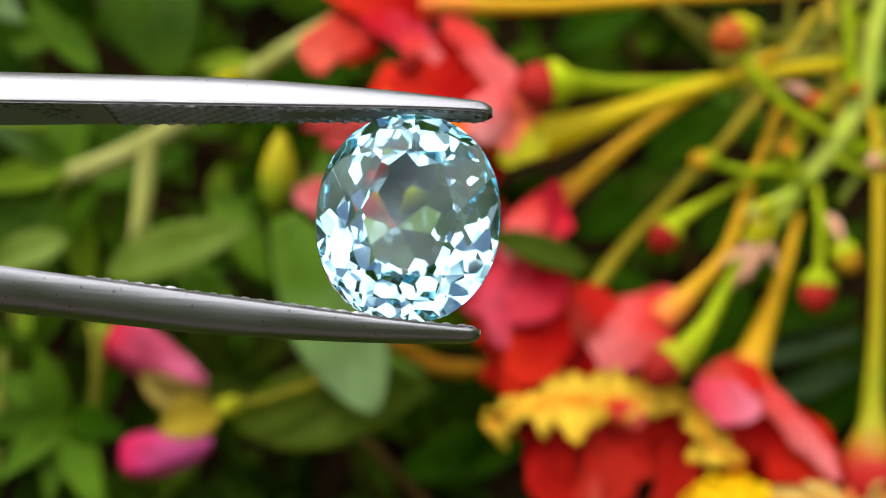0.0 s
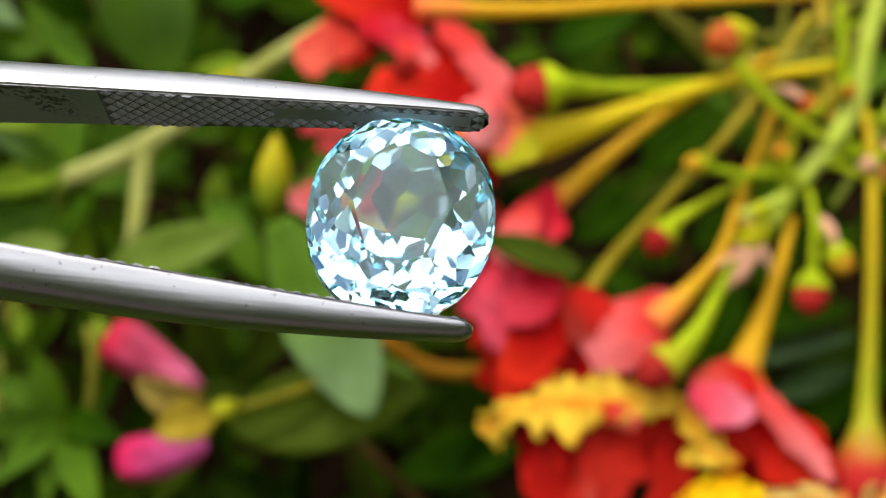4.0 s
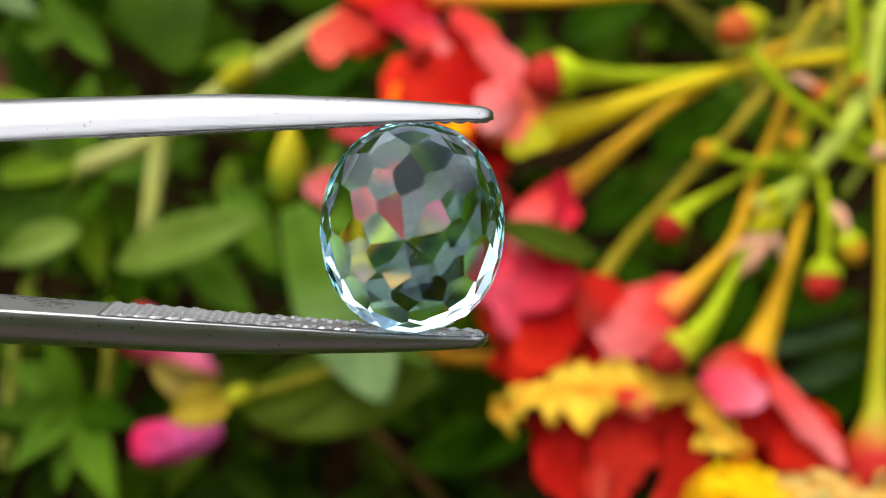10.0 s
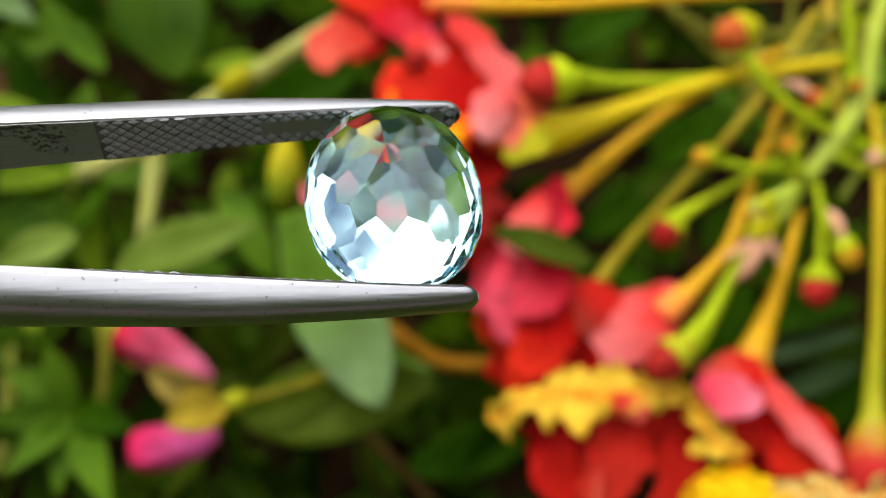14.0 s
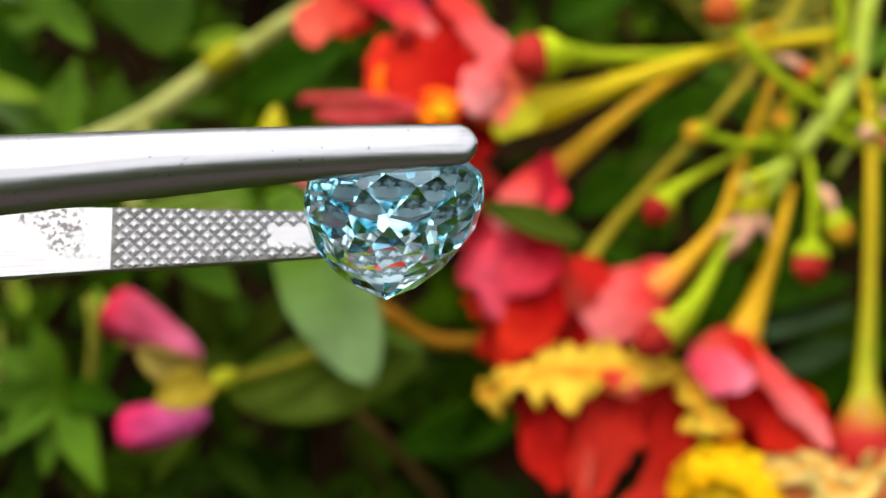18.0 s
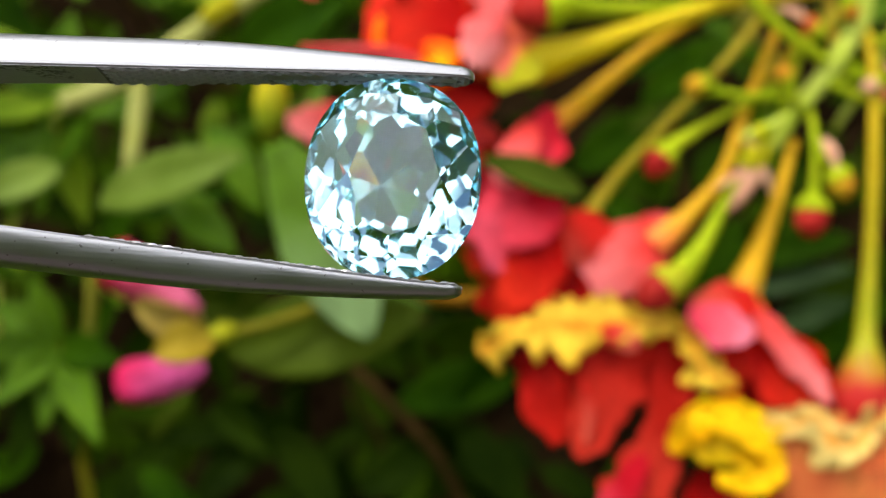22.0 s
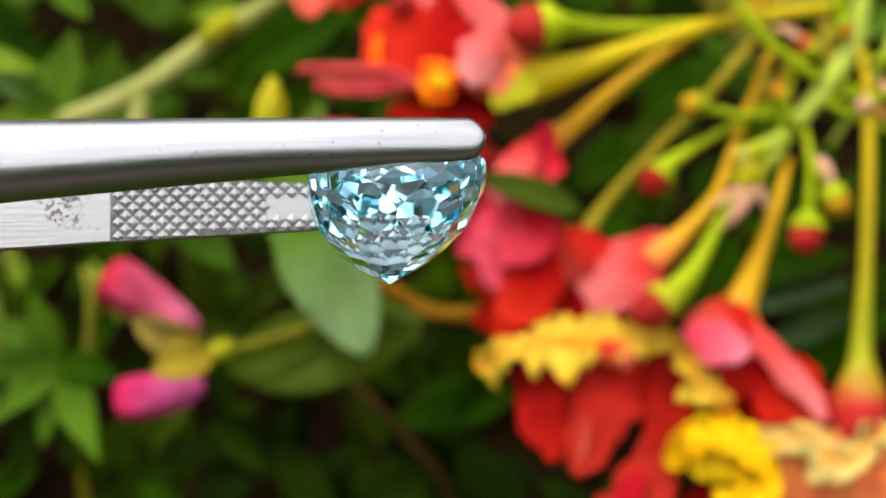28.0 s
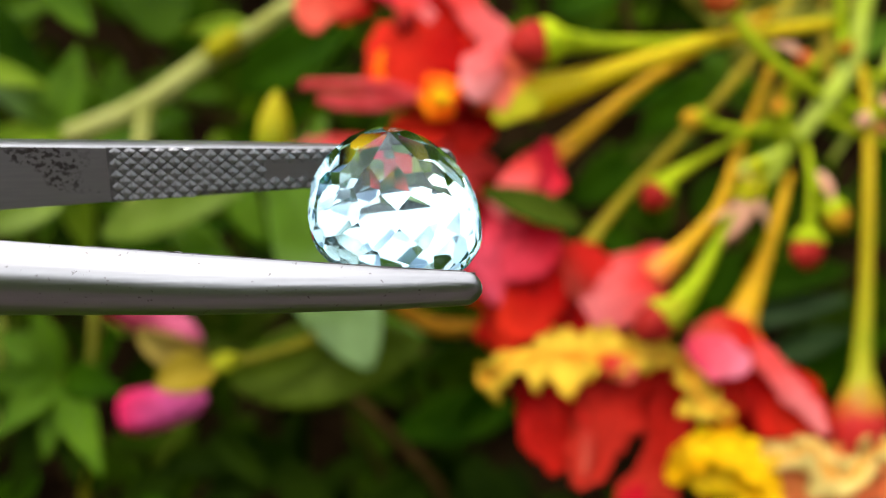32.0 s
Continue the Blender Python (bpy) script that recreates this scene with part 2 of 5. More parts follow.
def edged_petal(name, middle, edge, start=0.62, end=0.85, across=False):
    """A petal whose ruffled rim (along its UV) has another colour than its middle."""
    m, n, l, b = nodes_of(name)
    uv = n.new("ShaderNodeTexCoord")
    sep = n.new("ShaderNodeSeparateXYZ")
    l.new(uv.outputs["UV"], sep.inputs[0])
    t = noise_node(n, l, 330.0)
    add = n.new("ShaderNodeMath")
    add.operation = "MULTIPLY_ADD"
    l.new(t.outputs[0], add.inputs[0])
    add.inputs[1].default_value = 0.35
    if across:
        far = n.new("ShaderNodeMath")
        far.operation = "MULTIPLY_ADD"
        far.inputs[1].default_value, far.inputs[2].default_value = 2.0, -1.0
        l.new(sep.outputs[1], far.inputs[0])
        size = n.new("ShaderNodeMath")
        size.operation = "ABSOLUTE"
        l.new(far.outputs[0], size.inputs[0])
        l.new(size.outputs[0], add.inputs[2])
    else:
        l.new(sep.outputs[0], add.inputs[2])
    r = ramp_node(n, [(start + 0.17, middle), (end + 0.17, edge)])
    l.new(add.outputs[0], r.inputs[0])
    t2 = noise_node(n, l, 150.0)
    shade = ramp_node(n, [(0.3, (0.75, 0.75, 0.75)), (0.7, (1.15, 1.15, 1.15))])
    l.new(t2.outputs[0], shade.inputs[0])
    col = mix_color(n, l, 1.0, r.outputs[0], shade.outputs[0], "MULTIPLY")
    l.new(col, b.inputs["Base Color"])
    b.inputs["Roughness"].default_value = 0.5
    b.inputs["Specular IOR Level"].default_value = 0.10
    bump_from(n, l, b, t, 0.3, 0.0005)
    tr = n.new("ShaderNodeBsdfTranslucent")
    l.new(col, tr.inputs["Color"])
    mx = n.new("ShaderNodeMixShader")
    mx.inputs[0].default_value = 0.35
    l.new(b.outputs[0], mx.inputs[1])
    l.new(tr.outputs[0], mx.inputs[2])
    l.new(mx.outputs[0], n["Material Output"].inputs[0])
    return m


def two_tone(name, a, b_col, start=0.45, end=0.6, rough=0.4):
    """Colour that changes along a thing's length (its UV), as from a calyx to a bud."""
    m, n, l, b = nodes_of(name)
    uv = n.new("ShaderNodeTexCoord")
    sep = n.new("ShaderNodeSeparateXYZ")
    l.new(uv.outputs["UV"], sep.inputs[0])
    t = noise_node(n, l, 260.0)
    add = n.new("ShaderNodeMath")
    add.operation = "MULTIPLY_ADD"
    l.new(t.outputs[0], add.inputs[0])
    add.inputs[1].default_value = 0.25
    l.new(sep.outputs[0], add.inputs[2])
    r = ramp_node(n, [(start + 0.12, a), (end + 0.12, b_col)])
    l.new(add.outputs[0], r.inputs[0])
    fine = noise_node(n, l, 900.0)
    col = mix_color(n, l, 0.35, r.outputs[0], fine.outputs[0], "SOFT_LIGHT")
    l.new(col, b.inputs["Base Color"])
    b.inputs["Roughness"].default_value = rough
    b.inputs["Specular IOR Level"].default_value = 0.10
    b.inputs["Subsurface Weight"].default_value = 0.15
    b.inputs["Subsurface Radius"].default_value = (0.002, 0.001, 0.0005)
    bump_from(n, l, b, fine, 0.2, 0.0003)
    return m


RED = petal_material("red petal", (0.50, 0.005, 0.003), (0.84, 0.035, 0.012))
DEEP_RED = petal_material("deep red petal", (0.32, 0.003, 0.002), (0.68, 0.018, 0.009))
PINK = petal_material("coral pink sepal", (0.84, 0.06, 0.05), (0.94, 0.25, 0.24), 0.2)
MAGENTA = petal_material("magenta petal", (0.62, 0.008, 0.02), (0.86, 0.07, 0.11))
ORANGE = plant_material("orange petal", [(0.3, (0.85, 0.05, 0.002)), (0.6, (0.9, 0.2, 0.004)), (0.8, (0.9, 0.4, 0.01))], 200)
GOLD = plant_material("golden petal", [(0.3, (0.74, 0.38, 0.002)), (0.6, (0.84, 0.54, 0.004)), (0.8, (0.88, 0.64, 0.015))], 160)
BAND = edged_petal("yellow frill with orange middle", (0.86, 0.26, 0.006), (0.90, 0.60, 0.045), -0.02, 0.32, across=True)
CRIMSON = petal_material("crimson petal", (0.52, 0.012, 0.006), (0.78, 0.05, 0.025), 0.4)
# green leaf again, with the deep shade near the soil put into its colour
LEAF_DEEP_SHADE = plant_material("blackish green leaf", [(0.3, (0.006, 0.015, 0.0003)), (0.7, (0.018, 0.036, 0.0008))], 60, rough=0.6, through_light=0.2, gloss=0.02)
BLOOD = petal_material("blood red petal", (0.18, 0.0015, 0.0008), (0.42, 0.008, 0.004))
CREAM = edged_petal("orange petal with cream frill", (0.82, 0.36, 0.04), (0.88, 0.68, 0.20), 0.05, 0.38, across=True)
ROSE = petal_material("pale rose petal", (0.90, 0.14, 0.13), (0.95, 0.36, 0.34), 0.15)
BLUSH = petal_material("rose sepal, orange at its base", (0.86, 0.15, 0.06), (0.94, 0.24, 0.23), 0.15)
HOT_ROSE = petal_material("hot rose petal", (0.76, 0.02, 0.04), (0.90, 0.11, 0.17), 0.25)
HOT_PINK = petal_material("hot pink petal", (0.84, 0.07, 0.11), (0.92, 0.24, 0.32), 0.2)
CORAL = petal_material("coral red petal", (0.70, 0.02, 0.012), (0.88, 0.15, 0.09))
BODY = plant_material("orange petal with coral flush", [(0.3, (0.80, 0.12, 0.04)), (0.5, (0.82, 0.21, 0.06)), (0.7, (0.84, 0.36, 0.07))], 60)
STAMEN = plant_material("rose filament", [(0.3, (0.50, 0.025, 0.03)), (0.7, (0.68, 0.09, 0.09))], 200)
LEAF_BROWN = plant_material("withered brown leaf", [(0.3, (0.05, 0.018, 0.010)), (0.7, (0.11, 0.045, 0.022))], 90, rough=0.7, through_light=0.1, gloss=0.02)
STEM_FLESHY = plant_material("pale fleshy stem", [(0.3, (0.36, 0.37, 0.07)), (0.7, (0.56, 0.56, 0.18))], 100, through_light=0.1)
STEM_YELLOW = two_tone("yellow pedicel", (0.84, 0.13, 0.04), (0.54, 0.40, 0.005), 0.08, 0.26)
STEM_FAINT = plant_material("faint olive stalk", [(0.3, (0.15, 0.15, 0.012)), (0.7, (0.27, 0.25, 0.03))], 120, through_light=0.1)
STEM_FLUSHED = two_tone("olive pedicel flushed red", (0.70, 0.06, 0.02), (0.40, 0.31, 0.012), 0.02, 0.22)
STEM_OCHRE = plant_material("ochre pedicel", [(0.3, (0.425, 0.286, 0.0144)), (0.7, (0.625, 0.442, 0.048))], 160, through_light=0.1)
STEM_OLIVE = two_tone("olive stalk, ochre above", (0.28, 0.30, 0.008), (0.50, 0.35, 0.008), 0.1, 0.5)
CALYX_LIME = plant_material("lime yellow sepal", [(0.3, (0.36, 0.34, 0.008)), (0.7, (0.52, 0.46, 0.014))], 120, through_light=0.2)
CALYX = plant_material("olive green calyx", [(0.3, (0.24, 0.25, 0.008)), (0.7, (0.38, 0.37, 0.014))], 160, through_light=0.1)
STEM_ORANGE = two_tone("orange pedicel", (0.84, 0.20, 0.05), (0.62, 0.34, 0.008), 0.02, 0.25)
STEM_GREEN = plant_material("green pedicel", [(0.3, (0.25, 0.34, 0.004)), (0.7, (0.41, 0.48, 0.01))], 160, through_light=0.1)
STEM_LIME = plant_material("lime green stalk", [(0.3, (0.36, 0.46, 0.02)), (0.7, (0.60, 0.68, 0.11))], 120, through_light=0.1)
STEM_PALE = plant_material("pale green stem", [(0.3, (0.442, 0.468, 0.048)), (0.7, (0.624, 0.65, 0.12))], 120, through_light=0.1)
STEM_DULL = plant_material("dull olive stem", [(0.3, (0.14, 0.13, 0.006)), (0.7, (0.26, 0.23, 0.012))], 120, through_light=0.1)
STEM_TAN = plant_material("tan orange stem", [(0.3, (0.26, 0.11, 0.004)), (0.7, (0.42, 0.19, 0.01))], 120, through_light=0.1)
BUD_RED = plant_material("dark red bud", [(0.3, (0.26, 0.008, 0.008)), (0.7, (0.44, 0.03, 0.02))], 260, rough=0.4, through_light=0.05)
FAT_BUD = two_tone("olive calyx turning to a red bud", (0.32, 0.31, 0.010), (0.42, 0.020, 0.016), 0.42, 0.68)
BUD_ORANGE = plant_material("orange-red bud", [(0.3, (0.46, 0.05, 0.01)), (0.7, (0.58, 0.14, 0.03))], 200, rough=0.4, through_light=0.05)
BUD_OLIVE = plant_material("olive bud", [(0.3, (0.40, 0.10, 0.01)), (0.6, (0.45, 0.28, 0.01)), (0.8, (0.5, 0.45, 0.02))], 200, through_light=0.05)
BUD_YELLOW = plant_material("yellow-green bud", [(0.3, (0.44, 0.40, 0.006)), (0.7, (0.62, 0.58, 0.015))], 150, through_light=0.2)
WILTED = plant_material("wilted pink sepal", [(0.3, (0.55, 0.22, 0.12)), (0.7, (0.72, 0.45, 0.28))], 200)
LEAF_SAGE = edged_petal("fleshy green leaf turning sage at its tip", (0.085, 0.175, 0.006), (0.20, 0.31, 0.11), 0.35, 0.9)
LEAF_MID = plant_material("mid green leaf", [(0.3, (0.055, 0.135, 0.003)), (0.7, (0.135, 0.26, 0.012))], 70, rough=0.4, through_light=0.3, gloss=0.07)
# dark green by nature; its tone also stands for shade low in the planting
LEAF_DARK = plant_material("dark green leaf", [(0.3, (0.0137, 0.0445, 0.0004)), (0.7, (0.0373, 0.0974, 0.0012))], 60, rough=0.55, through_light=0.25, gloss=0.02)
# a deep green leaf whose colour also carries shade
LEAF_GREEN_SHADED = plant_material("deep green leaf", [(0.3, (0.034, 0.085, 0.001)), (0.7, (0.085, 0.17, 0.004))], 60, rough=0.42, through_light=0.3, gloss=0.06)
LEAF_FRESH = plant_material("fresh green leaf", [(0.3, (0.12, 0.20, 0.014)), (0.7, (0.24, 0.34, 0.05))], 70, rough=0.4, through_light=0.3, gloss=0.07)
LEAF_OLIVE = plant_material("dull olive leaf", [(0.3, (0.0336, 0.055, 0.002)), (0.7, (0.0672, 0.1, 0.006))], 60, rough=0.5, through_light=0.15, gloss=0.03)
LEAF_LIME = plant_material("yellow-green leaf", [(0.3, (0.16, 0.28, 0.006)), (0.7, (0.34, 0.48, 0.03))], 70, rough=0.42, through_light=0.35, gloss=0.06)
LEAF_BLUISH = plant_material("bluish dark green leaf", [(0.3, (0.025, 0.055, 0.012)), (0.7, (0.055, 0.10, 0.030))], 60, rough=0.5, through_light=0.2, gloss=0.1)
# one leaf in three tones: shade, sunlight and half shade put into the colour
FOLIAGE_SHADED = plant_material("ground cover leaves", [(0.3, (0.0092, 0.024, 0.0002)), (0.55, (0.023, 0.048, 0.0005)), (0.8, (0.0506, 0.0936, 0.001))], 25, rough=0.6, through_light=0.25, spread=0.6, islands=True, gloss=0.02)
FOLIAGE_LIT = plant_material("bright green leaves", [(0.3, (0.05, 0.10, 0.004)), (0.55, (0.10, 0.18, 0.008)), (0.8, (0.22, 0.30, 0.02))], 25, rough=0.5, through_light=0.35, spread=0.5, islands=True)
FOLIAGE_HALF_SHADED = plant_material("olive green leaves", [(0.3, (0.03, 0.05, 0.003)), (0.55, (0.06, 0.09, 0.005)), (0.8, (0.12, 0.15, 0.012))], 25, rough=0.5, through_light=0.3, spread=0.5, islands=True)
MUSTARD_BUD = two_tone("yellow bud, green below", (0.20, 0.26, 0.01), (0.42, 0.36, 0.008), 0.25, 0.7)
MUSTARD = plant_material("mustard sepal", [(0.3, (0.22, 0.15, 0.008)), (0.7, (0.36, 0.26, 0.022))], 120)
SEPAL_TAN = plant_material("tan sepal", [(0.3, (0.42, 0.28, 0.04)), (0.7, (0.55, 0.42, 0.10))], 120)
BARK = plant_material("brown twig", [(0.3, (0.025, 0.014, 0.004)), (0.7, (0.07, 0.040, 0.010))], 140, rough=0.8, through_light=0.0, gloss=0.03)

SOIL, n, l, b = nodes_of("dark soil")
t = noise_node(n, l, 9.0, 8)
r = ramp_node(n, [(0.3, (0.006, 0.003, 0.001)), (0.7, (0.020, 0.011, 0.004))])
l.new(t.outputs[0], r.inputs[0])
l.new(r.outputs[0], b.inputs["Base Color"])
b.inputs["Roughness"].default_value = 0.95
b.inputs["Specular IOR Level"].default_value = 0.02
bump_from(n, l, b, noise_node(n, l, 60.0, 6), 0.8, 0.02)


def steel_material(name, stained):
    m, n, l, b = nodes_of(name)
    b.inputs["Metallic"].default_value = 1.0
    tc = n.new("ShaderNodeTexCoord")
    mp = n.new("ShaderNodeMapping")
    mp.inputs["Scale"].default_value = (25, 600, 600)
    l.new(tc.outputs["Object"], mp.inputs["Vector"])
    grain = n.new("ShaderNodeTexNoise")
    grain.inputs["Scale"].default_value, grain.inputs["Detail"].default_value = 6.0, 5.0
    l.new(mp.outputs[0], grain.inputs["Vector"])
    cloud = noise_node(n, l, 380.0, 6)
    r = ramp_node(n, [(0.0, (0.37, 0.366, 0.378)), (1.0, (0.47, 0.465, 0.478))])
    l.new(grain.outputs[0], r.inputs[0])
    spots = noise_node(n, l, 2400.0, 5 if not stained else 7)
    low, high = (0.43, 0.52) if stained else (0.305, 0.33)
    sr = ramp_node(n, [(low, (0.32, 0.30, 0.29) if stained else (0.45, 0.42, 0.40)), (high, (1, 1, 1))])
    l.new(spots.outputs[0], sr.inputs[0])
    fac = 0.85
    if stained:
        where = noise_node(n, l, 230.0, 3)
        wr = ramp_node(n, [(0.56, (0, 0, 0)), (0.66, (1, 1, 1))])
        l.new(where.outputs[0], wr.inputs[0])
        fac = wr.outputs[0]
    if stained:
        r.color_ramp.elements[0].color, r.color_ramp.elements[1].color = (0.34, 0.336, 0.347, 1), (0.43, 0.426, 0.438, 1)
    col = mix_color(n, l, fac, r.outputs[0], sr.outputs[0], "MULTIPLY")
    l.new(col, b.inputs["Base Color"])
    rr = n.new("ShaderNodeMapRange")
    rr.inputs[3].default_value, rr.inputs[4].default_value = (0.46, 0.60) if stained else (0.28, 0.41)
    l.new(cloud.outputs[0], rr.inputs[0])
    l.new(rr.outputs[0], b.inputs["Roughness"])
    bump_from(n, l, b, grain, 0.4, 0.00005)
    return m


# purplish tone picked for what the undersides of the arms reflect
CONCRETE, n, l, b = nodes_of("damp dark purplish paving")
t = noise_node(n, l, 14.0, 8)
r = ramp_node(n, [(0.3, (0.052, 0.034, 0.037)), (0.7, (0.088, 0.058, 0.063))])
l.new(t.outputs[0], r.inputs[0])
l.new(r.outputs[0], b.inputs["Base Color"])
b.inputs["Roughness"].default_value = 0.9
bump_from(n, l, b, noise_node(n, l, 160.0, 6), 0.4, 0.002)

GRIME, n, l, b = nodes_of("dirt in the grooves")
t = noise_node(n, l, 900.0, 6)
r = ramp_node(n, [(0.35, (0.05, 0.046, 0.043)), (0.65, (0.20, 0.19, 0.185))])
l.new(t.outputs[0], r.inputs[0])
l.new(r.outputs[0], b.inputs["Base Color"])
b.inputs["Metallic"].default_value, b.inputs["Roughness"].default_value = 0.4, 0.6
STEEL = steel_material("brushed steel", False)
STEEL_INNER = steel_material("stained steel", True)

GEM, n, l, b = nodes_of("pale blue crystal")
glass = n.new("ShaderNodeBsdfGlass")
glass.inputs["Color"].default_value = (0.85, 0.968, 0.996, 1)
glass.inputs["Roughness"].default_value = 0.0
glass.inputs["IOR"].default_value = 1.70
l.new(glass.outputs[0], n["Material Output"].inputs[0])

# ---- mesh tools ----


def mesh_object(name, bm, material, parent=None, label="", smooth=True):
    me = bpy.data.meshes.new(name)
    bm.to_mesh(me)
    bm.free()
    me.materials.append(material)
    if smooth:
        for p in me.polygons:
            p.use_smooth = True
    ob = new(name, me)
    if parent is not None:
        ob.parent = parent
    if label:
        ob["label"] = label
    return ob


def part(name, bm, material, parent, label=""):
    return mesh_object(name, bm, material, parent, label)


def thing(name, place, label, category, group="", kind=""):
    ob = new(name)
    ob.location = place
    ob.empty_display_size = 0.005
    return tagged(ob, label, category, group, kind)


EYE = Vector((0, 0, 0.29))
DOWN = pose(0, 0, 0, -50).to_3x3()  # the view slopes down to the low planting


def at(x, z, s=1.0):
    """A place in the planting, fitted to the camera's view: x and z in mm on a slanting plane facing the eye, 212 mm
    off; s: how many times as far off.
    """
    return EYE + DOWN @ Vector((x * 0.001, 0.212, z * 0.001)) * s


def spline(points, steps=6):
    """Points of a smooth curve through the given ones."""
    ps = [points[0] * 2 - points[1], *points, points[-1] * 2 - points[-2]]
    out = []
    for i in range(1, len(ps) - 2):
        p0, p1, p2, p3 = ps[i - 1:i + 3]
        for k in range(steps):
            t = k / steps
            out.append(0.5 * (2 * p1 + (p2 - p0) * t + (2 * p0 - 5 * p1 + 4 * p2 - p3) * t * t + (3 * p1 - p0 - 3 * p2 + p3) * t ** 3))
    out.append(ps[-2])
    return out


def tube(points, radii, sides=10, steps=6, wobble=0.04):
    """A tapered round stem along a curve; its ends are rounded off. UV x runs along it."""
    bm = bmesh.new()
    uv = bm.loops.layers.uv.new()
    ps = spline(points, steps)
    n = len(ps)
    rings = []
    side = Vector((0.13, 0.31, 0.94))
    for i, p in enumerate(ps):
        d = (ps[min(i + 1, n - 1)] - ps[max(i - 1, 0)]).normalized()
        side = (side - d * side.dot(d)).normalized()
        other = d.cross(side)
        f = i / (n - 1) * (len(radii) - 1)
        k = min(int(f), len(radii) - 2)
        r = radii[k] + (radii[k + 1] - radii[k]) * (f - k)
        ring = []
        for j in range(sides):
            a = 2 * math.pi * j / sides
            w = 1 + wobble * noise.noise(p * 400 + Vector((math.cos(a), math.sin(a), 0)))
            ring.append(bm.verts.new(p + (side * math.cos(a) + other * math.sin(a)) * r * w))
        rings.append(ring)
    for i in range(n - 1):
        for j in range(sides):
            face = bm.faces.new((rings[i][j], rings[i][(j + 1) % sides], rings[i + 1][(j + 1) % sides], rings[i + 1][j]))
            for loop, u in zip(face.loops, (i, i, i + 1, i + 1)):
                loop[uv].uv = (u / (n - 1), j / sides)
    for ring, u in ((rings[0][::-1], 0), (rings[-1], 1)):
        face = bm.faces.new(ring)
        for loop in face.loops:
            loop[uv].uv = (u, 0.5)
    return bm


def lathe(p0, p1, profile, sides=16, lobes=0, depth=0.0, twist=0.0):
    """A body turned about the line p0-p1: profile of (share of the length, radius in m); lobes furrow it lengthwise."""
    bm = bmesh.new()
    uv = bm.loops.layers.uv.new()
    d = (p1 - p0).normalized()
    side = d.cross(Vector((0.3, 0.2, 0.9))).normalized()
    other = d.cross(side)
    rings = []
    for f, r in profile:
        ring = []
        for j in range(sides):
            a = 2 * math.pi * j / sides
            k = r * (1 + depth * math.cos(lobes * a + twist * f)) if lobes else r
            ring.append(bm.verts.new(p0 + (p1 - p0) * f + (side * math.cos(a) + other * math.sin(a)) * k))
        rings.append(ring)
    for i in range(len(rings) - 1):
        for j in range(sides):
            face = bm.faces.new((rings[i][j], rings[i][(j + 1) % sides], rings[i + 1][(j + 1) % sides], rings[i + 1][j]))
            for loop, u in zip(face.loops, (i, i, i + 1, i + 1)):
                loop[uv].uv = (profile[u][0], j / sides)
    bm.faces.new(rings[0][::-1])
    bm.faces.new(rings[-1])
    return bm


def thicken(bm, uv, thick):
    """Gives a sheet a back and a rim."""
    bm.normal_update()
    front = bm.faces[:]
    rim = [e for e in bm.edges if len(e.link_faces) == 1]
    back = {v: bm.verts.new(v.co - v.normal * thick) for v in bm.verts[:]}
    for f in front:
        g = bm.faces.new([back[v] for v in reversed(f.verts)])
        for a, c in zip(g.loops, reversed(f.loops[:])):
            a[uv].uv = c[uv].uv
    for e in rim:
        loop = e.link_loops[0]
        a, c = loop.vert, loop.link_loop_next.vert
        ua, uc = loop[uv].uv.copy(), loop.link_loop_next[uv].uv.copy()
        g = bm.faces.new((c, a, back[a], back[c]))
        for lp, w in zip(g.loops, (uc, ua, ua, uc)):
            lp[uv].uv = w


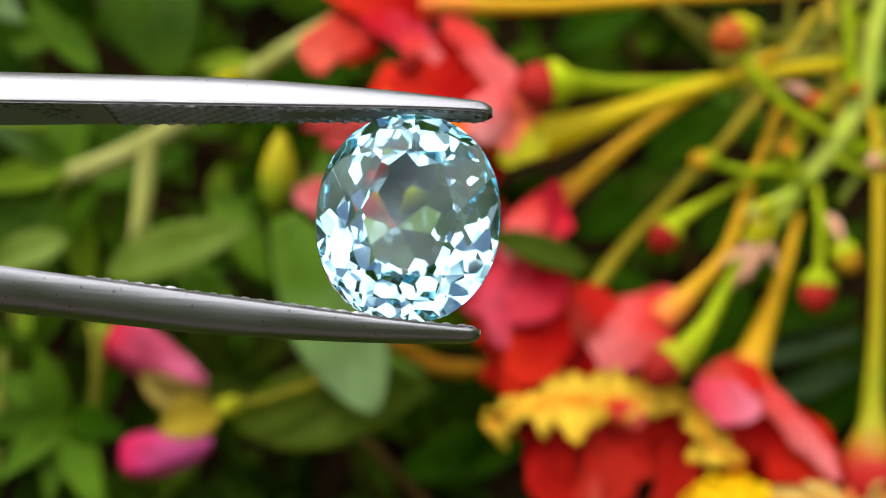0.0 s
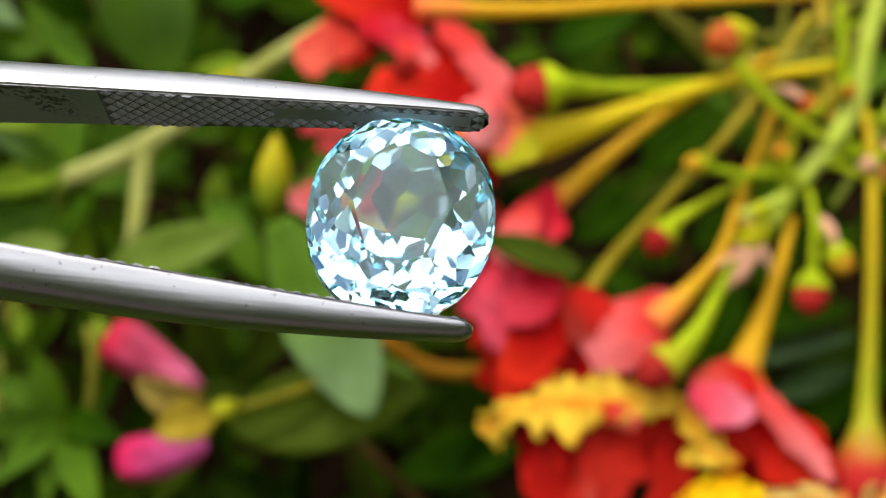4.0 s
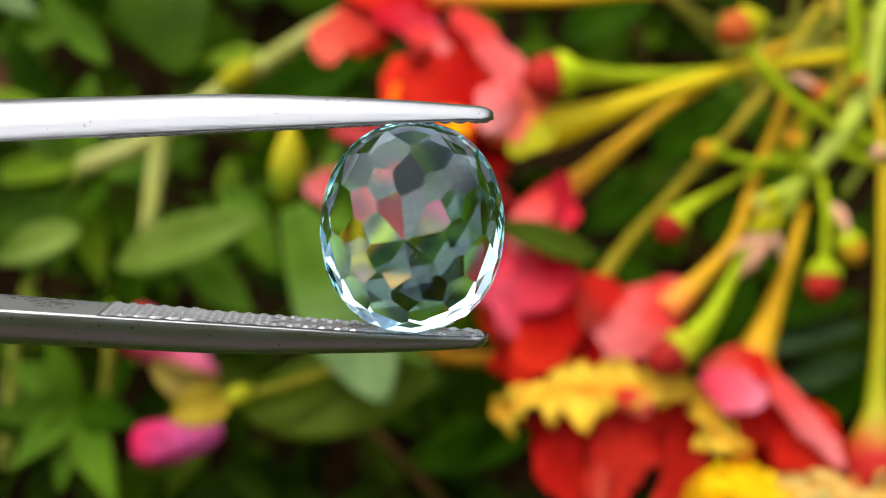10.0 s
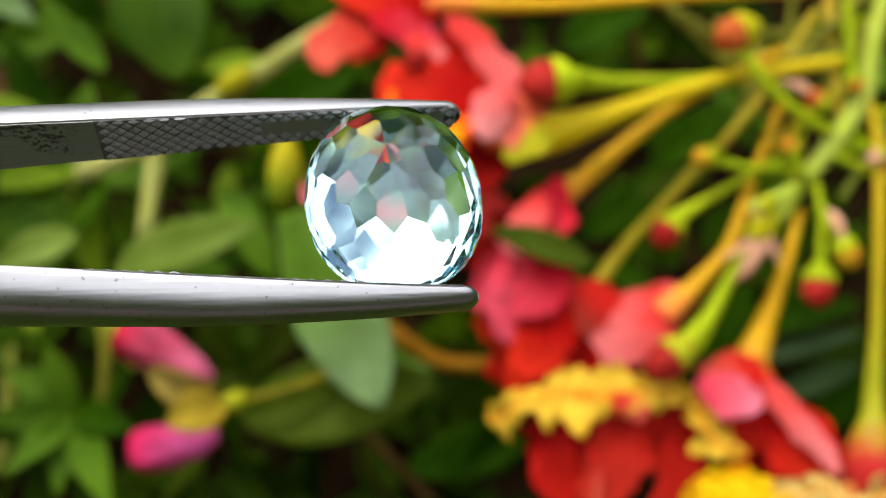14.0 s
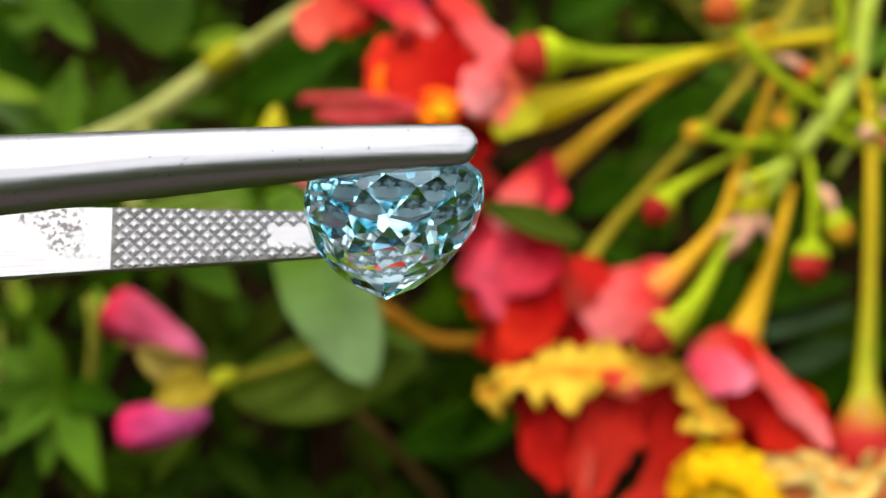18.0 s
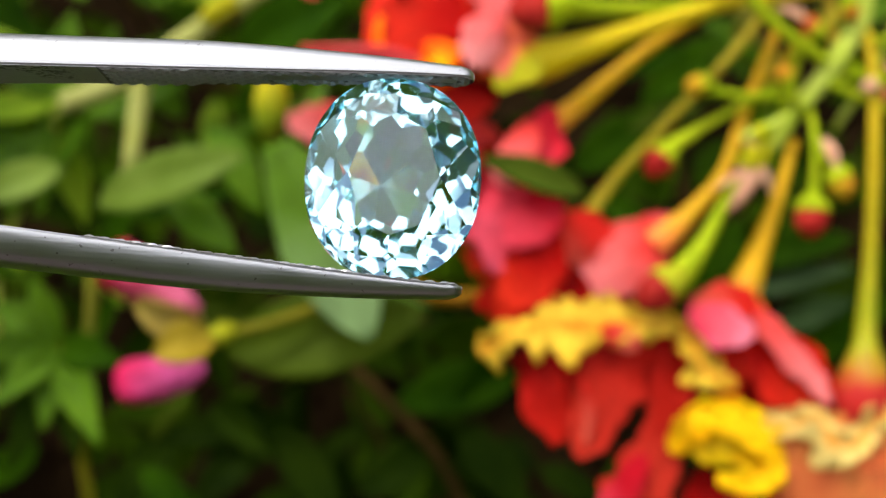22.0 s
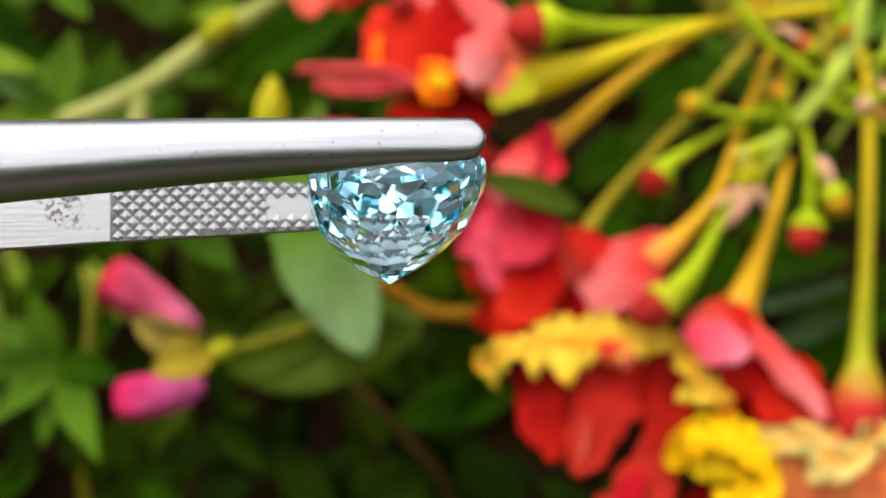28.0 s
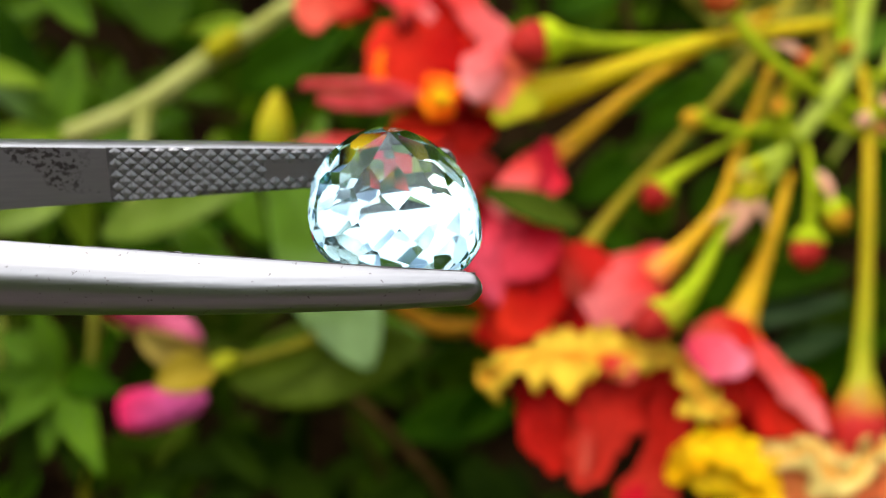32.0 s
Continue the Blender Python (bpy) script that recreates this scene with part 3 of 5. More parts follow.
def blade(base, tip, width, facing, outline, cup=0.15, bend=0.1, ruffle=0.0, waves=5, thick=0.0003, nu=14, nv=10, crease=0.0, seed=0.0, rag=0.0):
    """A petal or leaf from base to tip: outline gives the half width along it (0..1), facing the side that it shows; ruffle waves its rim."""
    bm = bmesh.new()
    uv = bm.loops.layers.uv.new()
    x = tip - base
    length = x.length
    x.normalize()
    z = DOWN @ Vector(facing)
    z = (z - x * z.dot(x)).normalized()
    y = z.cross(x)
    grid = []
    for i in range(nu + 1):
        u = i / nu
        half = outline(u) * width / 2
        row = []
        for j in range(nv + 1):
            v = 2 * j / nv - 1
            rim = max(abs(v) ** 3, u ** 4 if outline(1.0) > 0.25 else 0)
            q = Vector((v * 2.4 + seed, u * 1.6, seed * 0.37))
            wave = ruffle * width * rim * (2.6 * noise.noise(q) + 1.5 * noise.noise(q * waves * 0.45) + 0.35 * math.sin(waves * v * 2 + seed))
            lift = cup * half * v * v + bend * length * math.sin(u * math.pi) + wave - crease * half * (1 - abs(v)) ** 3
            jag = ruffle * length * u ** 3 * (1.2 * noise.noise(q * 2.1 + Vector((7, 0, 0))) + 0.7 * noise.noise(q * 5.0))
            reach = length * (u - (0.16 * v * v * u if outline(1.0) > 0.25 else 0)) + jag + 0.4 * wave * (u > 0.6)
            torn = 1 + rag * max(-1, min(1, 1.5 * noise.noise(Vector((u * 8 + seed, math.copysign(3, v), seed))) + 0.6 * noise.noise(Vector((u * 17 + seed, math.copysign(5, v), 0)))))
            row.append(bm.verts.new(base + x * reach + y * (half * v * torn) + z * lift))
        grid.append(row)
    for i in range(nu):
        for j in range(nv):
            face = bm.faces.new((grid[i][j], grid[i + 1][j], grid[i + 1][j + 1], grid[i][j + 1]))
            for loop, (a, c) in zip(face.loops, ((i, j), (i + 1, j), (i + 1, j + 1), (i, j + 1))):
                u, v = a / nu, 2 * c / nv - 1
                loop[uv].uv = (u * (0.97 + 0.06 * abs(v)), v * 0.5 + 0.5)
    bmesh.ops.recalc_face_normals(bm, faces=bm.faces)
    thicken(bm, uv, thick)
    return bm


def oval(u):
    return math.sin(math.pi * min(1, max(0, u)) ** 0.9) ** 0.7 if 0 < u < 1 else 0.02


def obovate(u):
    return (0.12 + 0.88 * min(1, u * 1.5) ** 0.9) * max(0.02, 1 - u ** 4) ** 0.75


def spoon(u):
    return (0.25 + 0.75 * min(1, u * 1.8) ** 0.8) * max(0.02, 1 - u ** 3.2) ** 0.62


def lance(u):
    return max(0.02, math.sin(math.pi * min(1, u ** 0.75)))


def fan(u):
    return 0.16 + 0.84 * u ** 0.9


def strip(places, widths, facing=(0, -1, 0.3), ruffle=0.5, rag=0.25, waves=1.0, cup=0.0, thick=0.00025, lobes=(), seed=0.0, steps=9, nv=14):
    """A petal along a curved middle line, its widths in mm at each place; its rims are ruffled (mm) and ragged; lobes: (where along it, side, mm)."""
    bm = bmesh.new()
    uv = bm.loops.layers.uv.new()
    ps = spline(places, steps)
    n = len(ps)
    view = DOWN @ Vector(facing)
    grid = []
    for i, p in enumerate(ps):
        u = i / (n - 1)
        f = u * (len(widths) - 1)
        k = min(int(f), len(widths) - 2)
        e = f - k
        e = e * e * (3 - 2 * e)
        half = (widths[k] + (widths[k + 1] - widths[k]) * e) * 0.0005
        end = min(1.0, 6 * u + 0.25, 6 * (1 - u) + 0.25) ** 0.6
        d = (ps[min(i + 1, n - 1)] - ps[max(i - 1, 0)]).normalized()
        z = (view - d * view.dot(d)).normalized()
        y = z.cross(d)
        row = []
        for j in range(nv + 1):
            v = 2 * j / nv - 1
            s = math.copysign(1, v)
            q = p * 260 * waves + Vector((seed, s * 3, v))
            far = half * end * (1 + rag * (1.3 * noise.noise(q) + 0.8 * noise.noise(q * 2.3)))
            for where, side, mm in lobes:
                if side * v > 0:
                    far += mm * 0.001 * math.exp(-((u - where) / 0.035) ** 2)
            wave = ruffle * 0.001 * abs(v) ** 1.6 * (1.6 * noise.noise(p * 420 * waves + Vector((v * 1.4 * s, seed, s * 2))) + noise.noise(q * 2.0)) + cup * half * v * v
            row.append(bm.verts.new(p + y * (far * v) + z * wave))
        grid.append(row)
    for i in range(n - 1):
        for j in range(nv):
            face = bm.faces.new((grid[i][j], grid[i + 1][j], grid[i + 1][j + 1], grid[i][j + 1]))
            for loop, (a, c) in zip(face.loops, ((i, j), (i + 1, j), (i + 1, j + 1), (i, j + 1))):
                loop[uv].uv = (a / (n - 1), c / nv)
    bmesh.ops.recalc_face_normals(bm, faces=bm.faces)
    thicken(bm, uv, thick)
    return bm


TO_EYE = Vector((0, -1, 0.25))

# ---- ground: garden soil, lumpy near the planting ----


def ground_height(x, y):
    return 0.012 * noise.noise(Vector((x * 9, y * 9, 0))) + 0.005 * noise.noise(Vector((x * 40, y * 40, 3))) - 0.012


bm = bmesh.new()
steps = [-400, -60, -12, -4, -2] + [-1.4 + 0.035 * i for i in range(81)] + [2, 4, 12, 60, 400]
rows = [[bm.verts.new((x, y + 0.3, ground_height(x, y + 0.3))) for x in steps] for y in steps]
for i in range(len(steps) - 1):
    for j in range(len(steps) - 1):
        bm.faces.new((rows[i][j], rows[i][j + 1], rows[i + 1][j + 1], rows[i + 1][j]))
tagged(mesh_object("ground", bm, SOIL), "dark brown lumpy garden soil", "ground", kind="structure")

# ---- clipped hedges beside and behind the viewer: unseen, added to darken reflections ----


def garden_hedge(long_, tall, deep):
    """A straight run of clipped hedge along y, bumpy all over, its ends closed."""
    bm = bmesh.new()
    rings = []
    count = int(long_ / 0.065)
    for i in range(count + 1):
        y = (i / count - 0.5) * long_
        ring = []
        for j in range(21):
            f = j / 20
            o, h = (0, f * 2.4) if f < 0.42 else ((f - 0.42) / 0.16, 1) if f < 0.58 else (1, (1 - f) * 2.4)
            q = Vector(((o - 0.5) * deep, y, max(0.0, min(1, h)) * tall))
            q += (Vector((noise.noise(q * 5), noise.noise(q * 5 + Vector((9, 0, 0))), noise.noise(q * 5 + Vector((0, 9, 0))))) * 0.06
                  + Vector((noise.noise(q * 17), noise.noise(q * 17 + Vector((9, 0, 0))), noise.noise(q * 17 + Vector((0, 9, 0))))) * 0.03) * (h > 0.05)
            ring.append(bm.verts.new(q - Vector((0, 0, 0.03 * (h <= 0.05)))))
        rings.append(ring)
    for a, c in zip(rings, rings[1:]):
        for j in range(20):
            bm.faces.new((a[j], a[j + 1], c[j + 1], c[j]))
    bm.faces.new(rings[0])
    bm.faces.new(rings[-1][::-1])
    bmesh.ops.recalc_face_normals(bm, faces=bm.faces)
    return bm


for place, long_, tall in ((pose(-2.4, 0.3, 0), 2.6, 0.7), (pose(2.4, 0.3, 0), 2.6, 0.7), (pose(0, -1.42, 0, rz=90), 5.2, 1.5)):
    hedge = mesh_object("garden_hedge", garden_hedge(long_, tall, 0.5), LEAF_OLIVE)
    hedge.matrix_basis = place
    tagged(hedge, "clipped dark green hedge, added out of view to darken reflections", "hedge", kind="structure")

# ---- a path of dark purplish slabs along the bed, unseen behind the viewer: added for the steel to reflect ----
bm = bmesh.new()
bmesh.ops.create_grid(bm, x_segments=2, y_segments=2, size=0.5)
for v in bm.verts:
    v.co = Vector((v.co.x * 3.6, v.co.y * 0.84 - 0.62, 0.006))
pavement = tagged(mesh_object("pavement", bm, SOIL), "dark purplish paving slabs, added out of view for the steel to reflect", "path", kind="structure")
bm = bmesh.new()
bmesh.ops.create_cube(bm, size=1.0)
for v in bm.verts:
    v.co = Vector((v.co.x * 0.392, v.co.y * 0.392, v.co.z * 0.05))
bmesh.ops.bevel(bm, geom=bm.edges[:], offset=0.006, segments=2, affect="EDGES")
slab = mesh_object("slab", bm, CONCRETE, pavement, smooth=False)
places = [(-1.6 + 0.4 * i, -0.39 - 0.4 * j) for j in range(2) for i in range(9)]
for k, (x, y) in enumerate(places):
    ob = slab if k == 0 else new("slab", slab.data)
    ob.parent = pavement
    ob.matrix_basis = pose(x, y, 0.004 * math.sin(k * 7.0), 0.4 * math.sin(k * 3.1), 0.4 * math.cos(k * 5.3), 0)

# ---- tweezers: two springy steel arms, their gripping ends knurled ----
TIP = 0.0054


def eased(x, at_x, values):
    """Values between given stations, with the corners eased over 7 mm."""
    return float(np.mean([np.interp(x + d * 0.001, at_x, values) for d in (-3.5, -2, -1, 0, 1, 2, 3.5)]))


def arm_width(x):
    return float(eased(x, [-0.105, -0.06, -0.027, -0.02, -0.009, 0.002, TIP], [0.009, 0.0082, 0.0056, 0.0049, 0.0039, 0.0030, 0.0026]))


def arm_thick(x):
    return float(eased(x, [-0.105, -0.06, -0.03, -0.012, -0.0045, 0.002, TIP], [0.0018, 0.0027, 0.0027, 0.0024, 0.0018, 0.0012, 0.0008]))


def arm_inner(x):
    return float(eased(x, [-0.105, -0.027, 0.0, TIP], [0.00025, 0.0053, 0.0071, 0.0073]))


def arm_mesh():
    """One arm along x, flat inside (towards z = 0), sloping outside to a rounded ridge, with a blunt tip."""
    bm = bmesh.new()
    xs = list(np.linspace(-0.105, -0.03, 14)) + list(np.linspace(-0.028, TIP - 0.0012, 30))
    xs += [TIP - 0.0012 * (1 - math.sin(k * math.pi / 16)) for k in range(1, 8)] + [TIP]
    rings = []
    for x in xs:
        back = max(0.0, (x - (TIP - 0.0012)) / 0.0012)
        k = max(0.25, math.sqrt(max(0.0, 1 - back * back)))
        w, h, z = arm_width(x) / 2 * k, arm_thick(x) * (0.45 + 0.55 * k), arm_inner(x)
        edge = 0.00012
        ring = [(-w + edge, 0.0), (-w, edge)]
        slope = [(1.0, 0.03), (0.985, 0.16), (0.91, 0.40), (0.79, 0.64), (0.64, 0.83), (0.45, 0.945), (0.22, 0.99)]
        outline = [(-y, up) for y, up in slope] + [(0.0, 1.0)] + slope[::-1]
        ring += [(w * y, edge * 1.5 + (h - edge * 1.5) * up) for y, up in outline]
        ring += [(w, edge), (w - edge, 0.0)]
        rings.append([bm.verts.new((x, y, z + q)) for y, q in ring])
    m = len(rings[0])
    for i in range(len(rings) - 1):
        for j in range(m - 1):
            bm.faces.new((rings[i][j], rings[i][j + 1], rings[i + 1][j + 1], rings[i + 1][j]))
    bm.faces.new(rings[0][::-1])
    bm.faces.new(rings[-1])
    return bm


def inner_plate():
    """The flat inner face of an arm, smooth and stained, closing it on the inside."""
    bm = bmesh.new()
    xs = list(np.linspace(-0.105, -0.03, 8)) + list(np.linspace(-0.028, TIP - 0.0003, 30))
    rows = []
    for x in xs:
        back = max(0.0, (x - (TIP - 0.0012)) / 0.0012)
        w = arm_width(x) / 2 * max(0.25, math.sqrt(max(0.0, 1 - back * back))) - 0.00011
        z = arm_inner(x)
        rows.append([bm.verts.new((x, y * w, z + q)) for q in (-0.00002, 0.0002) for y in (-1, 1)])
    for a, c in zip(rows, rows[1:]):
        bm.faces.new((a[0], a[1], c[1], c[0]))
        bm.faces.new((a[3], a[2], c[2], c[3]))
        bm.faces.new((a[2], a[0], c[0], c[2]))
        bm.faces.new((a[1], a[3], c[3], c[1]))
    bm.faces.new((rows[0][0], rows[0][2], rows[0][3], rows[0][1]))
    bm.faces.new((rows[-1][1], rows[-1][3], rows[-1][2], rows[-1][0]))
    return bm


def knurling():
    """Diamond points cut into the inner face; towards the tip a smooth groove runs between two knurled rims."""
    bm = bmesh.new()
    p = 0.00104
    for i in range(-40, 12):
        for off in (0, 1):
            x = (i + off * 0.5) * p
            if not -0.0200 < x < TIP - 0.0006:
                continue
            w = arm_width(x) / 2
            for j in range(-4, 5):
                y = (j + off * 0.5) * p
                if abs(y) > w - 0.1 * p:
                    continue
                if x > -0.0092 and abs(y) < w * 0.52 and x < 0.0042:
                    continue
                z = arm_inner(x) - 0.00004
                h = 0.5 * p
                lim = max(0.05 * p, w - abs(y))
                hy = min(h, lim)
                base = [(-h, 0), (0, -h if y > 0 else -hy), (h, 0), (0, hy if y > 0 else h)]
                if abs(y) < 1e-9:
                    base = [(-h, 0), (0, -h), (h, 0), (0, h)]
                q = [bm.verts.new((x + a * 0.93, y + c * 0.93, z)) for a, c in base]
                top = [bm.verts.new((x + a * 0.34, y + c * 0.34, z - 0.00015)) for a, c in base]
                for k in range(4):
                    bm.faces.new((q[k], q[(k + 1) % 4], top[(k + 1) % 4], top[k]))
                bm.faces.new(top)
    bmesh.ops.recalc_face_normals(bm, faces=bm.faces)
    return bm


def groove_floor():
    """The dirty floor between the diamond points: whole width behind, two rims along the smooth groove."""
    bm = bmesh.new()
    for x0, x1, parts in ((-0.0203, -0.0092, ((-1, 1),)), (-0.0092, 0.0042, ((-1, -0.52), (0.52, 1))), (0.0042, 0.0049, ((-0.9, 0.9),))):
        xs = np.linspace(x0, x1, 8)
        for lo, hi in parts:
            rows = []
            for x in xs:
                w, z = arm_width(x) / 2 * 0.975, arm_inner(x) - 0.00005
                rows.append([bm.verts.new((x, lo * w, z)), bm.verts.new((x, hi * w, z)), bm.verts.new((x, hi * w, z + 0.00004)), bm.verts.new((x, lo * w, z + 0.00004))])
            for a, c in zip(rows, rows[1:]):
                for k in range(4):
                    bm.faces.new((a[k], a[(k + 1) % 4], c[(k + 1) % 4], c[k]))
            bm.faces.new(rows[0][::-1])
            bm.faces.new(rows[-1])
    bmesh.ops.recalc_face_normals(bm, faces=bm.faces)
    return bm


tweezers = thing("tweezers", (0, 0, 0), "brushed steel gem tweezers with knurled, stained grips", "tweezers")
arm_data = mesh_object("arm", arm_mesh(), STEEL, tweezers)
arm_data.data.set_sharp_from_angle(angle=radians(40))
plate = mesh_object("inner_face", inner_plate(), STEEL_INNER, arm_data, "stained flat inner face", smooth=False)
teeth = mesh_object("knurled_grip", knurling(), STEEL_INNER, arm_data, "diamond-knurled grip", smooth=False)
teeth["kind"] = "stuff"
grooves = mesh_object("groove_floor", groove_floor(), GRIME, arm_data, "dirt-darkened grooves", smooth=False)
other_arm = new("arm", arm_data.data)
other_arm.parent = tweezers
other_arm.matrix_basis = pose(0, 0, 0, 180, 0, 0)
for ob in (plate, teeth, grooves):
    twin = new(ob.name.split(".")[0], ob.data)
    twin.parent = other_arm
    twin["label"] = ob["label"]
    if ob is teeth:
        twin["kind"] = "stuff"
bm = lathe(Vector((-0.101, 0, 0)), Vector((-0.112, 0, 0)), [(0, 0.002), (0.1, 0.0026), (0.9, 0.0026), (1, 0.0018)], 20)
part("joint", bm, STEEL, tweezers, "welded steel joint of the arms")

# ---- the stone: an oval cut, flat table in front, many-faceted pavilion behind ----


def stone_mesh(half_x, half_z, crown, pavilion):
    """Cut facet by facet from an oval block; the table faces -y, the culet +y."""
    bm = bmesh.new()
    expo = 2.14
    dual = expo / (expo - 1)

    def support(a):
        return (abs(math.cos(a)) ** dual + abs(math.sin(a)) ** dual) ** (1 / dual)

    def rim(a):
        return (abs(math.cos(a)) ** expo + abs(math.sin(a)) ** expo) ** (-1 / expo)

    n = 72
    loops = []
    for y in (-1.0, 2.2):
        loops.append([bm.verts.new((rim(2 * math.pi * k / n) * math.cos(2 * math.pi * k / n), y, rim(2 * math.pi * k / n) * math.sin(2 * math.pi * k / n))) for k in range(n)])
    for k in range(n):
        bm.faces.new((loops[0][k], loops[0][(k + 1) % n], loops[1][(k + 1) % n], loops[1][k]))
    bm.faces.new(loops[0])
    bm.faces.new(loops[1])
    bmesh.ops.recalc_face_normals(bm, faces=bm.faces)

    def cut(normal, offset):
        nv = Vector(normal).normalized()
        geom = bm.verts[:] + bm.edges[:] + bm.faces[:]
        bmesh.ops.bisect_plane(bm, geom=geom, dist=1e-6, plane_co=nv * offset, plane_no=nv, clear_outer=True)
        open_edges = [e for e in bm.edges if e.is_boundary]
        if open_edges:
            bmesh.ops.edgeloop_fill(bm, edges=open_edges)

    hand = random.Random(5)  # cut by hand: no two facets lie quite alike

    def row(sign, angle, r, d, count, shift):
        tilt = 1.1 if sign > 0 else 0.6
        middle = angle
        for k in range(count):
            a = 2 * math.pi * (k + shift + hand.uniform(-0.045, 0.045)) / count
            angle = middle + hand.uniform(-tilt, tilt)
            s, c = math.sin(radians(angle)), math.cos(radians(angle))
            long_ = 1 - 0.08 * math.cos(2 * a) if sign < 0 and angle < 45 else 1.0
            cut((math.cos(a) * s, sign * c, math.sin(a) * s), support(a) * r * long_ * s + d * c)

    # pavilion rows from the girdle to the culet, then the crown
    for angle, r, d, count, shift in ((77.5, 0.975, 0.190, 24, 0.25), (65.5, 0.925, 0.345, 12, 0), (53.5, 0.745, 0.645, 12, 0.5), (42.0, 0.505, 0.920, 12, 0), (32.0, 0.235, 1.115, 8, 0.3)):
        row(1, angle, r, d, count, shift)
    for angle, r, d, count, shift in ((49.6, 0.970, 0.072, 16, 0.5), (38.0, 0.860, 0.181, 8, 0), (29.2, 0.720, 0.277, 8, 0.5)):
        row(-1, angle, r, d, count, shift)
    cut((0, -1, 0), 0.399)
    ys = [v.co.y for v in bm.verts]
    low, high = -min(ys), max(ys)
    for v in bm.verts:
        y = v.co.y * (crown / low if v.co.y < 0 else pavilion / high) + 0.0002
        # the culet lies a little off the middle
        v.co = Vector((v.co.x * half_x + 0.0002 - 0.0009 * max(0.0, y) / pavilion, y, v.co.z * half_z))
    bmesh.ops.remove_doubles(bm, verts=bm.verts, dist=1e-6)
    bmesh.ops.recalc_face_normals(bm, faces=bm.faces)
    return bm


gemstone = thing("gemstone", (0, 0, 0), "pale aqua-blue faceted oval gemstone gripped in steel tweezers", "gemstone")
whole = stone_mesh(0.00615, 0.0071, 0.0020, 0.0074)
whole.normal_update()
regions = {"table": [], "crown": [], "girdle": [], "pavilion": []}
for f in whole.faces:
    back = f.calc_center_median().y > 0.0002
    regions["girdle" if abs(f.normal.y) < 0.02 else "pavilion" if back else "table" if f.normal.y < -0.995 else "crown"].append([v.co.copy() for v in f.verts])
for name, faces in regions.items():
    bm = bmesh.new()
    for corners in faces:
        bm.faces.new([bm.verts.new(c) for c in corners])
    bmesh.ops.remove_doubles(bm, verts=bm.verts, dist=1e-7)
    label = {"girdle": "thin polished girdle", "pavilion": "many-faceted deep pavilion", "table": "large flat oval table facet", "crown": "faceted crown"}[name]
    mesh_object(name, bm, GEM, gemstone, label, smooth=False)
whole.free()

# ---- the flowering raceme ----
raceme = thing("peacock_flower_raceme", at(70, 0), "flowering spray with red and yellow frilled blossoms and round buds", "flower spray")
raceme.location = (0, 0, 0)


def stem(name, pts, radii, material, parent, label="", **kw):
    return part(name, tube([at(*p) for p in pts], [r * 0.001 for r in radii], **kw), material, parent, label)


stem("rachis", [(82, 60, 1.0), (77.5, 42, 1.0), (75.5, 33, 1.0), (74, 26, 1.0), (68.6, 17.8, 1.0), (63.2, 11, 1.0), (59.5, 4.5, 1.0)], [1.6, 1.6, 1.7, 1.8, 1.9, 1.6, 0.8], STEM_LIME, raceme, "upright pale lime flower stalk")

